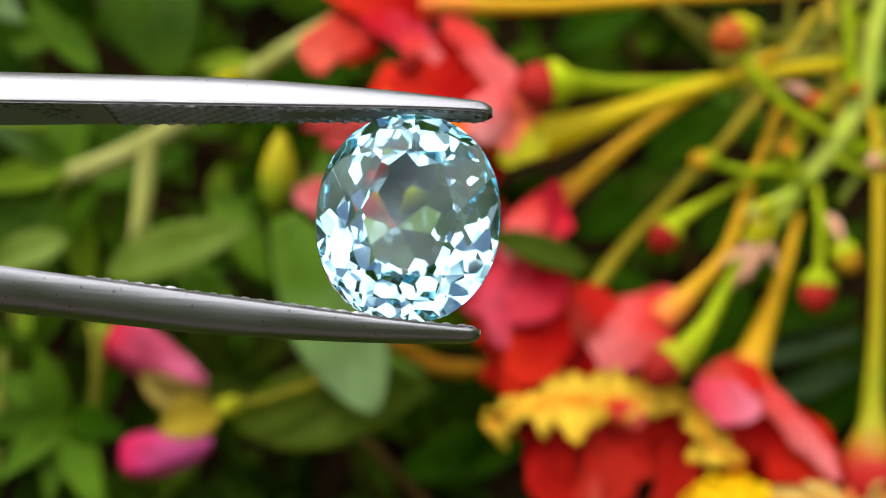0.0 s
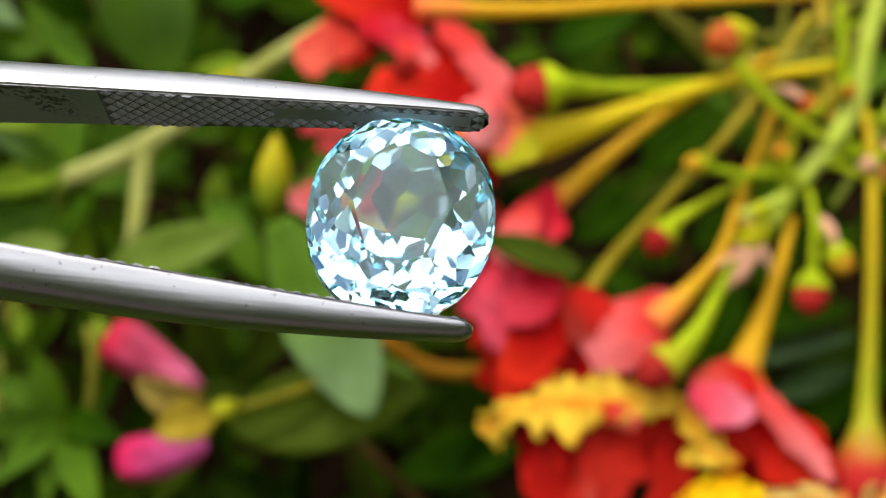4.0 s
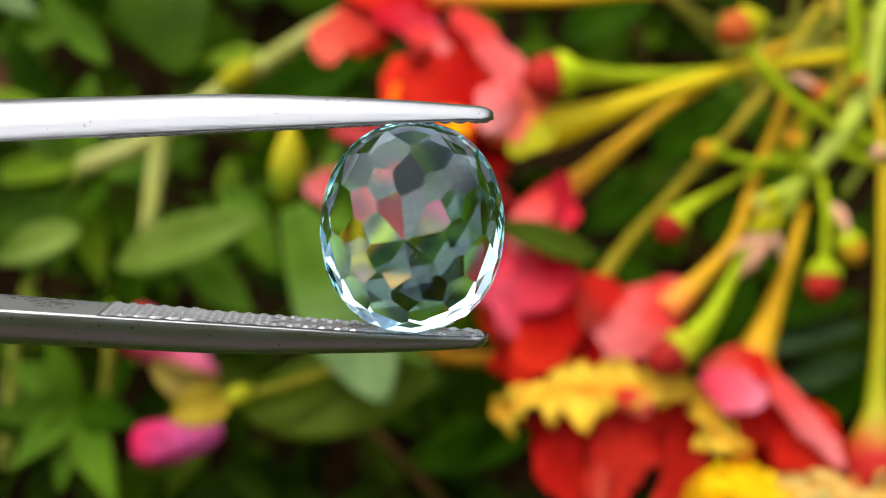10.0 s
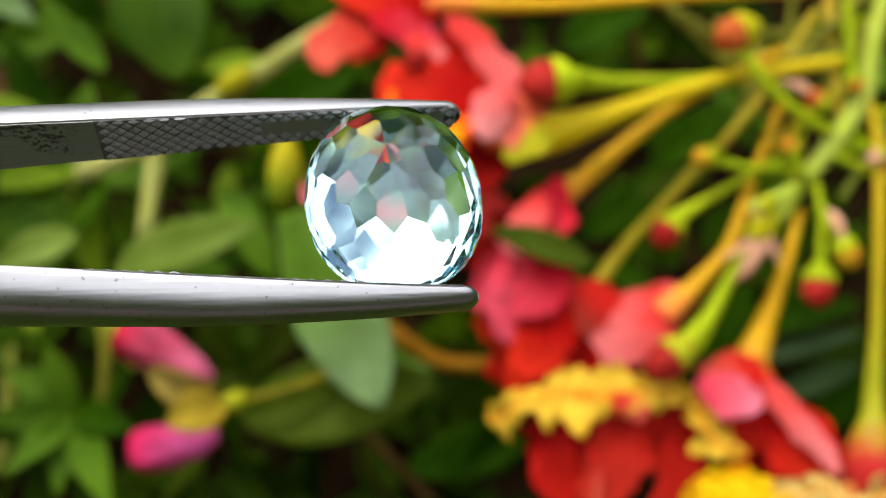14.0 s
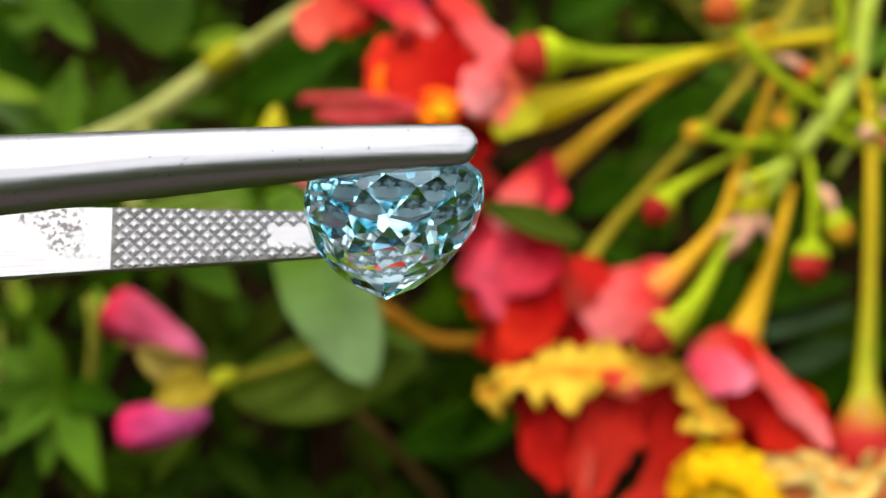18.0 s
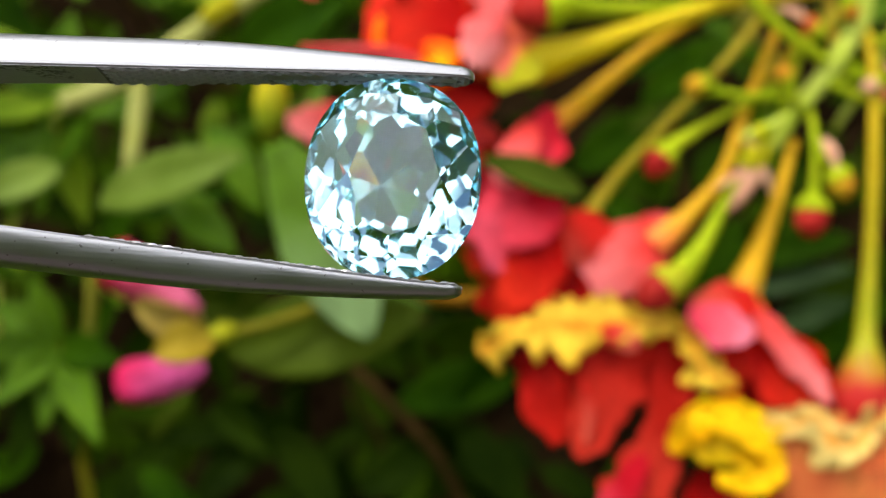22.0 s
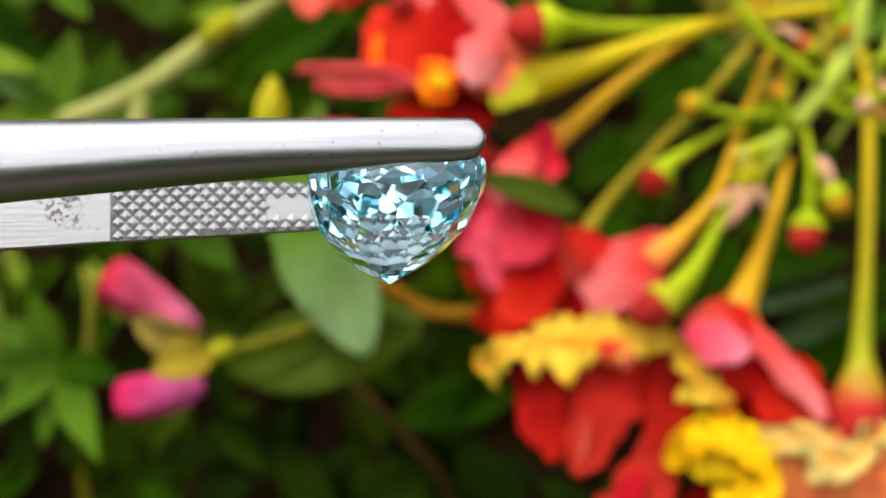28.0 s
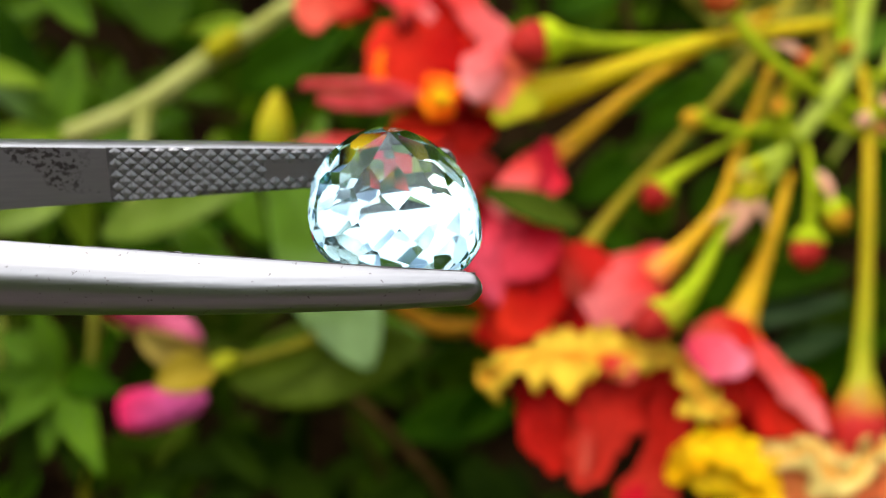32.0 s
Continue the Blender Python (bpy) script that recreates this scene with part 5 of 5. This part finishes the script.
# ---- purslane with fleshy leaves and pink buds ----
purslane = thing("purslane_plant", (0, 0, 0), "purslane with fleshy sage leaves and closed pink buds", "plant")
stem("stem", [(-66, 13, 1.1), (-53, 18.5, 1.1), (-41, 26.5, 1.1), (-33, 31.5, 1.1), (-22, 38.5, 1.1), (0, 50, 1.1)], [2.2, 2.2, 2.3, 2.1, 2.0, 1.8], STEM_FLESHY, purslane, "pale green fleshy stem")
stem("stem", [(-52, 19, 1.1), (-53, 10, 1.1), (-54, 3, 1.1), (-55, -3, 1.13)], [2.0, 1.8, 1.6, 1.2], STEM_FLESHY, purslane)
stem("stem", [(-38, -28, 1.02), (-30, -26.2, 1.02), (-20, -22.5, 1.03), (-10, -16, 1.05)], [0.9, 0.9, 1.0, 1.1], STEM_DULL, purslane)
stem("stem", [(-14, -12, 1.08), (-6, -18, 1.08), (0, -21, 1.08), (10, -21, 1.08), (22, -20, 1.1)], [1.6, 1.7, 1.7, 1.6, 1.4], STEM_TAN, purslane)
stem("stem", [(-62, -13, 1.06), (-61, -20, 1.06), (-62, -30, 1.08)], [1.0, 1.2, 0.9], STEM_FAINT, purslane)
part("node", lathe(at(-41, 27.5, 1.085), at(-35.5, 31.5, 1.085), [(0, 0.0017), (0.3, 0.0022), (0.6, 0.0023), (1, 0.0017)], 14), CALYX_LIME, purslane)


def leaf(parent, x0, z0, x1, z1, width, mat_, s=1.0, s1=None, shape=obovate, facing=(0.1, -1, 0.35), cup=0.12, bend=0.05, name="leaf", crease=0.12):
    s1 = s if s1 is None else s1
    return part(name, blade(at(x0, z0, s), at(x1, z1, s1), width * 0.001, facing, shape, cup, bend, 0.01, 3, 0.0006, 16, 10, crease, x0), mat_, parent)


leaf(purslane, -28.3, 6, -12.0, -29.0, 18.3, LEAF_SAGE, 1.02, 0.98, shape=spoon)

part("scar", lathe(at(-22.4, -19.6, 0.983), at(-22.4, -19.6, 0.979), [(0, 0.0009), (0.6, 0.0008), (1, 0.0003)], 10), WILTED, purslane, "small brown scar on the leaf")
leaf(purslane, -37, -31, -2, -24, 16, LEAF_OLIVE, 1.05, 1.04, oval, facing=(0, -0.9, 0.2))
leaf(purslane, -60, -4.5, -34, 4, 10, LEAF_FRESH, 1.08, 1.05, oval)
leaf(purslane, -48, -2, -36, -13, 8, LEAF_MID, 1.1, 1.08, oval)
leaf(purslane, -66, 2, -82, -4, 8, LEAF_FRESH, 1.12, 1.1, oval)
leaf(purslane, -40, 10, -31, -6, 8, LEAF_MID, 1.14, 1.12, oval)
leaf(purslane, -57, -6, -36, -2.5, 7, LEAF_DARK, 1.12, 1.10, oval)
leaf(purslane, 26, -3.5, 8, 2.8, 5.5, LEAF_OLIVE, 0.96, 0.955, oval)
leaf(purslane, -84, 29, -70, 27, 12, LEAF_BROWN, 1.2, 1.19, oval)
leaf(purslane, -88, 26, -69, 21.5, 5.5, LEAF_LIME, 1.1, 1.08, oval)
leaf(purslane, -90, 50, -74, 40, 8, LEAF_SAGE, 1.15, 1.12, oval)
leaf(purslane, -54, 52, -48, 30, 20, LEAF_GREEN_SHADED, 1.2, 1.16, oval)
leaf(purslane, -62, 12, -44, 17, 10, LEAF_MID, 1.15, 1.12, oval)
part("bud", lathe(at(-29.5, 6.5, 1.04), at(-28.7, 20.8, 1.03), [(0, 0.0010), (0.2, 0.0026), (0.45, 0.0032), (0.7, 0.0025), (0.9, 0.0013), (1, 0.0004)], 16, 2, 0.08), MUSTARD_BUD, purslane, "pointed yellow-green bud")

b1 = part("bud", lathe(at(-42, -24, 1.0), at(-59, -14.5, 0.99), [(0, 0.0010), (0.2, 0.0026), (0.5, 0.0038), (0.75, 0.0045), (0.9, 0.0044), (0.97, 0.0034), (1, 0.0012)], 24, 5, 0.10, 2.5), petal_material("pink and crimson bud", (0.84, 0.17, 0.30), (0.55, 0.006, 0.03), 0.45, 0.2), purslane, "closed pink and crimson bud")
part("sepal", blade(at(-41, -26, 1.0), at(-54, -22, 0.985), 0.0075, (0, -1, -0.5), oval, 0.5, 0.12, 0.0, 3, 0.0004, 12, 8), SEPAL_TAN, b1)
b2 = part("bud", lathe(at(-41, -34, 1.0), at(-57, -37.5, 0.99), [(0, 0.001), (0.2, 0.0029), (0.5, 0.0038), (0.75, 0.0040), (0.9, 0.0037), (0.97, 0.0028), (1, 0.0010)], 24, 5, 0.10, 2.5), petal_material("bright pink bud", (0.88, 0.13, 0.38), (0.72, 0.010, 0.08), 0.45, 0.2), purslane, "closed bright pink bud")
part("sepal", blade(at(-39.5, -29.5, 0.985), at(-50.5, -32.3, 0.968), 0.0078, (0, -1, 0.4), oval, 0.5, 0.14, 0.0, 3, 0.0004, 12, 8), MUSTARD, b2)
part("calyx", lathe(at(-35.5, -27, 1.02), at(-41, -29, 1.0), [(0, 0.0010), (0.4, 0.0021), (1, 0.0014)], 14), CALYX, purslane)

# ---- leafy sprigs round about ----
sprig = thing("leafy_sprig", (0, 0, 0), "sprig of narrow yellow-green leaves", "plant", "leafy sprigs")
for x1, z1, w, m_, s1 in ((-79, -41, 6, LEAF_MID, 1.0), (-70, -45, 6, LEAF_GREEN_SHADED, 1.02), (-60, -48, 7, LEAF_GREEN_SHADED, 1.0), (-56, -33, 7, LEAF_DARK, 1.03), (-79, -22, 8, LEAF_MID, 1.06),
                          (-72, -17, 6, LEAF_GREEN_SHADED, 1.06), (-64, -50, 7, LEAF_DEEP_SHADE, 1.03), (-84, -32, 7, LEAF_GREEN_SHADED, 1.02), (-76, -52, 7, LEAF_DEEP_SHADE, 1.04)):
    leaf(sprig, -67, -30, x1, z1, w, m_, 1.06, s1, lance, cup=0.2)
stem("stem", [(-67, -30, 1.06), (-64, -45, 1.1), (-60, -70, 1.15)], [0.9, 1.0, 1.2], STEM_DULL, sprig)
sprig2 = thing("leafy_sprig", (0, 0, 0), "sprig of broad pale green leaves", "plant", "leafy sprigs")
for x0, z0, x1, z1, w, m_, s1 in ((-66, 14, -86, 10, 7, LEAF_LIME, 1.12), (-66, 14, -84, 25, 6, LEAF_SAGE, 1.12), (-68, 12, -64, 30, 9, LEAF_MID, 1.18), (-70, 10, -58, 22, 9, LEAF_MID, 1.2),
                                  (-72, 8, -86, 0, 9, LEAF_MID, 1.15), (-68, 10, -76, -8, 8, LEAF_MID, 1.15), (-66, 8, -62, -8, 7, LEAF_LIME, 1.18), (-68, 12, -80, 40, 9, LEAF_DARK, 1.2)):
    leaf(sprig2, x0, z0, x1, z1, w, m_, 1.16, s1, lance, cup=0.2)
stem("stem", [(-66, 14, 1.16), (-76, -10, 1.2), (-80, -40, 1.25)], [1.2, 1.2, 1.4], STEM_PALE, sprig2)
sprig3 = thing("leafy_sprig", (0, 0, 0), "sprig of broad dark green leaves in shade", "plant", "leafy sprigs")
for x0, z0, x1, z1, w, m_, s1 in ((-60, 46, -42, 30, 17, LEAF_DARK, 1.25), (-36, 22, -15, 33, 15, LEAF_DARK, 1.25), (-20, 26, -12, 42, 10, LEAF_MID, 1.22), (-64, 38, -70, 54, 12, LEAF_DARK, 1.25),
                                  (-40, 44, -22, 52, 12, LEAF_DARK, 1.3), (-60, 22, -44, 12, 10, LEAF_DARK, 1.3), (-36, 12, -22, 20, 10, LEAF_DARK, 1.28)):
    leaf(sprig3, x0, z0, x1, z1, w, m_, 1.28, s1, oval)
stem("stem", [(-62, 46, 1.3), (-45, 20, 1.32), (-20, 10, 1.35), (0, -30, 1.4)], [1.2, 1.3, 1.5, 1.7], BARK, sprig3)
sprig4 = thing("leafy_sprig", (0, 0, 0), "sprig of bluish dark green leaves in shade", "plant", "leafy sprigs")
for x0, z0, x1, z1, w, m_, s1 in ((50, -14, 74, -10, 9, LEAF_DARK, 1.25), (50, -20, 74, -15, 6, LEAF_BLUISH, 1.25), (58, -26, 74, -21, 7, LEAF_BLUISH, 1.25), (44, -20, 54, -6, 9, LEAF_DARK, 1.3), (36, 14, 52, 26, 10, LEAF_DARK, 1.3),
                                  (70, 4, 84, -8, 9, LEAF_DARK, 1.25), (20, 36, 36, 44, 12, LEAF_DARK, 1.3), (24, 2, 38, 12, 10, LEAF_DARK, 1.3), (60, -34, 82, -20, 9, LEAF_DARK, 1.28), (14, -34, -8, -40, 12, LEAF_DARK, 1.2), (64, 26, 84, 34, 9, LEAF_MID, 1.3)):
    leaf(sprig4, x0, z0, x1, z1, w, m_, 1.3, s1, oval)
stem("stem", [(48, -16, 1.32), (40, 10, 1.32), (30, 50, 1.35)], [1.2, 1.3, 1.4], BARK, sprig4)
sprig5 = thing("leafy_sprig", (0, 0, 0), "sprig of low dark leaves in deep shade", "plant", "leafy sprigs")
for x0, z0, x1, z1, w, m_, s1 in ((-30, -44, -44, -58, 9, LEAF_DEEP_SHADE, 1.2), (-28, -44, -18, -60, 10, LEAF_DEEP_SHADE, 1.2), (-30, -42, -48, -46, 8, LEAF_DEEP_SHADE, 1.2), (0, -46, -14, -56, 10, LEAF_DEEP_SHADE, 1.2), (4, -44, 16, -58, 10, LEAF_DEEP_SHADE, 1.2), (-46, -44, -58, -60, 8, LEAF_DEEP_SHADE, 1.15)):
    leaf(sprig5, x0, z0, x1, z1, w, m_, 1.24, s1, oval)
stem("stem", [(-18, -30, 1.2), (-8, -40, 1.2), (2, -52, 1.22), (8, -70, 1.25)], [1.2, 1.3, 1.4, 1.6], BARK, sprig5, "brown woody twig")

# leafy shoots that fill the planting between stems and soil
fill = random.Random(11)
for label, mats, x_range, z_range, s_range, count in (
    ("shoot with oval mid-green leaves", (LEAF_MID, LEAF_MID, LEAF_LIME, LEAF_OLIVE), (-84, -58), (-12, 46), (1.12, 1.3), 14),
    ("shoot with oval fresh green leaves", (LEAF_MID, LEAF_LIME, LEAF_MID, LEAF_OLIVE), (-62, -36), (-14, 36), (1.14, 1.32), 14),
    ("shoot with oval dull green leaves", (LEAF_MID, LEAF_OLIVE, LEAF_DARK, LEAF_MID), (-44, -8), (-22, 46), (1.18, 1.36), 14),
    ("shoot with narrow green leaves in shade", (LEAF_OLIVE, LEAF_DARK, LEAF_GREEN_SHADED), (-84, -48), (-52, -14), (1.14, 1.3), 12),
    ("shoot with oval shaded leaves", (LEAF_OLIVE, LEAF_DARK, LEAF_GREEN_SHADED, LEAF_DARK), (18, 86), (-36, 48), (1.2, 1.38), 18),
    ("shoot with oval leaves near the soil", (LEAF_DEEP_SHADE, LEAF_DEEP_SHADE, LEAF_DARK), (-46, 20), (-64, -36), (1.18, 1.3), 12),
):
    shoot = thing("leafy_shoot", (0, 0, 0), label, "plant", "leafy shoots")
    xm, zm, sm = sum(x_range) / 2, sum(z_range) / 2, s_range[1]
    stem("stem", [(xm, zm - 14, sm + 0.03), (xm + 4, zm, sm), (xm - 3, zm + 14, sm - 0.02)], [1.1, 1.0, 0.7], BARK, shoot)
    for _ in range(count):
        x, z, s_ = fill.uniform(*x_range), fill.uniform(*z_range), fill.uniform(*s_range)
        turn, long_ = fill.uniform(0, 6.28), fill.uniform(11, 19)
        leaf(shoot, x, z, x + long_ * math.cos(turn), z + long_ * math.sin(turn), long_ * fill.uniform(0.32, 0.5), fill.choice(mats), s_, s_ - fill.uniform(-0.02, 0.05),
             fill.choice((oval, obovate, lance)), facing=(fill.uniform(-0.5, 0.5), -1, fill.uniform(-0.2, 0.7)), cup=fill.uniform(0.05, 0.3), bend=fill.uniform(-0.05, 0.12))

# more shoots and blossoms all round, unseen: added to brighten the stone and the steel
for label, mats, x_range, z_range, s_range, count in (
    ("lush shoot with fresh green leaves, added out of view", (LEAF_FRESH, LEAF_LIME, LEAF_MID), (-150, -98), (-70, 90), (0.9, 1.15), 44),
    ("lush shoot with broad green leaves, added out of view", (LEAF_FRESH, LEAF_MID, LEAF_LIME), (98, 150), (-70, 90), (0.9, 1.15), 44),
    ("lush shoot with pale green leaves, added out of view", (LEAF_FRESH, LEAF_LIME, LEAF_SAGE), (-100, 100), (66, 130), (0.95, 1.2), 50),
    ("low shoot with olive-green leaves, added out of view", (LEAF_FRESH, LEAF_MID, LEAF_OLIVE), (-100, 100), (-130, -76), (0.85, 1.0), 50),
):
    shoot = thing("leafy_shoot", (0, 0, 0), label, "plant", "leafy shoots")
    xm, zm, sm = sum(x_range) / 2, sum(z_range) / 2, s_range[1]
    stem("stem", [(xm, zm - 20, sm + 0.1), (xm + 4, zm, sm), (xm - 3, zm + 20, sm - 0.05)], [1.5, 1.3, 0.9], STEM_GREEN, shoot)
    for _ in range(count):
        x, z, s_ = fill.uniform(*x_range), fill.uniform(*z_range), fill.uniform(*s_range)
        turn, long_ = fill.uniform(0, 6.28), fill.uniform(22, 34)
        x1, z1 = x + long_ * math.cos(turn), z + long_ * math.sin(turn)
        if abs(x1) < 94 and abs(z1) < 64:
            x1, z1 = 2 * x - x1, 2 * z - z1
        leaf(shoot, x, z, x1, z1, long_ * fill.uniform(0.35, 0.5), fill.choice(mats), s_, s_ - fill.uniform(-0.02, 0.05),
             fill.choice((oval, obovate)), facing=(fill.uniform(-0.4, 0.4), -1, fill.uniform(0, 0.7)), cup=fill.uniform(0.05, 0.3), bend=fill.uniform(-0.05, 0.12))
for x, z, s_ in ((122, 40, 0.95), (60, 96, 0.98), (-20, 104, 1.0), (118, -64, 0.9), (20, -104, 0.86), (-118, 20, 1.0)):
    blossom = thing("blossom", (0, 0, 0), "red and yellow frilled blossom on its stalk, added out of view", "flower", "blossoms round about")
    stem("stalk", [(x, z, s_ + 0.02), (x + 6, z - 12, s_ + 0.1), (x + 8, z - 30, s_ + 0.3)], [1.3, 1.1, 1.2], STEM_ORANGE, blossom)
    for k in range(5):
        a = 1.26 * k + x
        c, d = math.cos(a), math.sin(a)
        sweep(blossom, [(x, z, s_), (x + 8 * c, z + 8 * d, s_ - 0.01), (x + 15 * c, z + 15 * d, s_)], [4, 12, 9], (RED, CORAL, PINK, BAND, RED)[k], ruffle=0.9)

# ---- low green cover on the soil: countless small leaves ----


def foliage(name, count, boxes, size, material, seed, round_=False):
    """Many small creased leaves, joined into one mesh; within boxes, or within the ball that fills each box."""
    rng = random.Random(seed)
    verts, faces = [], []
    while len(verts) < count * 8:
        box = rng.choice(boxes)
        f = [rng.uniform(-1, 1) for _ in range(3)]
        if round_ and not 0.45 < f[0] ** 2 + f[1] ** 2 + f[2] ** 2 < 1:
            continue
        c = Vector([(box[k][0] + box[k][1]) / 2 + (box[k][1] - box[k][0]) / 2 * f[k] for k in range(3)])
        ln = rng.uniform(*size)
        w = ln * rng.uniform(0.22, 0.4)
        m = Euler((rng.uniform(-0.3, 0.9), rng.uniform(-1.2, 1.2), rng.uniform(0, 6.28))).to_matrix()
        i = len(verts)
        for q in ((0, 0, 0), (-w, ln * 0.35, 0.25 * w), (0, ln * 0.4, 0), (w, ln * 0.35, 0.25 * w), (-w * 0.75, ln * 0.72, 0.1 * w), (0, ln * 0.75, -0.1 * w), (w * 0.75, ln * 0.72, 0.1 * w), (0, ln, -0.25 * w)):
            verts.append(c + m @ Vector(q))
        faces += [(i, i + 1, i + 2), (i, i + 2, i + 3), (i + 1, i + 4, i + 5, i + 2), (i + 2, i + 5, i + 6, i + 3), (i + 4, i + 7, i + 5), (i + 5, i + 7, i + 6)]
    me = bpy.data.meshes.new(name)
    me.from_pydata(verts, [], faces)
    me.materials.append(material)
    return new(name, me)


# coloured near black to stand for the deep shade between the stems
tagged(foliage("ground_cover", 4200, [((-0.42, 0.42), (-0.1, 0.75), (0.0, 0.055))], (0.010, 0.030), FOLIAGE_SHADED, 4), "dense green ground-cover leaves, deep shade put into their colour", "foliage", kind="stuff")
# unseen outer cover, added so the stone refracts green rather than dark soil
tagged(foliage("ground_cover", 5000, [((-0.9, 0.9), (-0.19, 0.0), (0.0, 0.05)), ((-0.9, -0.24), (0.0, 0.5), (0.0, 0.08)), ((0.24, 0.9), (0.0, 0.5), (0.0, 0.08))], (0.025, 0.055), FOLIAGE_HALF_SHADED, 5), "loose ground-cover leaves added out of view, half-shaded in colour", "foliage", kind="stuff")
tagged(foliage("ground_cover", 4000, [((-1.2, 1.2), (0.55, 1.5), (0.0, 0.14))], (0.03, 0.07), FOLIAGE_LIT, 6), "green ground-cover leaves added out of view, sunlit in colour", "foliage", kind="stuff")

# leaves on the added hedges, out of view as well
tagged(foliage("hedge_leaves", 5000, [((-2.5, 2.5), (-1.20, -1.08), (0.05, 1.5)), ((-2.2, -2.05), (-0.9, 1.5), (0.0, 0.75)), ((2.05, 2.2), (-0.9, 1.5), (0.0, 0.75))], (0.04, 0.08), FOLIAGE_HALF_SHADED, 7), "small dark green leaves of the added, unseen hedges", "foliage", kind="stuff")

# loose, uneven shrubs beyond the view, added to block low sky and green the facets
for k, (x, y, wide, tall) in enumerate(((-1.15, 1.45, 0.42, 0.85), (-0.5, 1.6, 0.38, 1.05), (0.05, 1.75, 0.34, 0.80), (0.55, 1.55, 0.40, 1.10), (1.2, 1.5, 0.42, 0.80))):
    shrub = thing("shrub", (0, 0, 0), "loose green shrub, added out of view to break up the low sky", "shrub", "shrubs on the bank")
    base = Vector((x, y, -0.02))
    for dx, dy in ((-0.5, 0.1), (0.1, 0.3), (0.5, -0.2)):
        part("branch", tube([base, base + Vector((dx * wide * 0.5, dy * wide * 0.5, tall * 0.45)), base + Vector((dx * wide, dy * wide, tall * 0.8))], [0.016, 0.011, 0.005], 8), BARK, shrub)
    balls = [((x + dx * wide - 0.5 * wide, x + dx * wide + 0.5 * wide), (y + dy * wide - 0.4 * wide, y + dy * wide + 0.4 * wide), (z * tall - 0.2 * tall, z * tall + 0.2 * tall))
             for dx, dy, z in ((-0.5, 0.1, 0.62), (0.1, 0.3, 0.80), (0.5, -0.2, 0.66), (0, 0, 0.4))]
    crown = foliage("crown", 420, balls, (0.04, 0.09), FOLIAGE_LIT, 20 + k, True)
    crown.parent = shrub
    crown["kind"] = "stuff"


def motions():
    rows = [(t, pose(*row)) for t, *row in GRIP_ROWS]
    walk(tweezers, rows)
    walk(gemstone, rows)


motions()
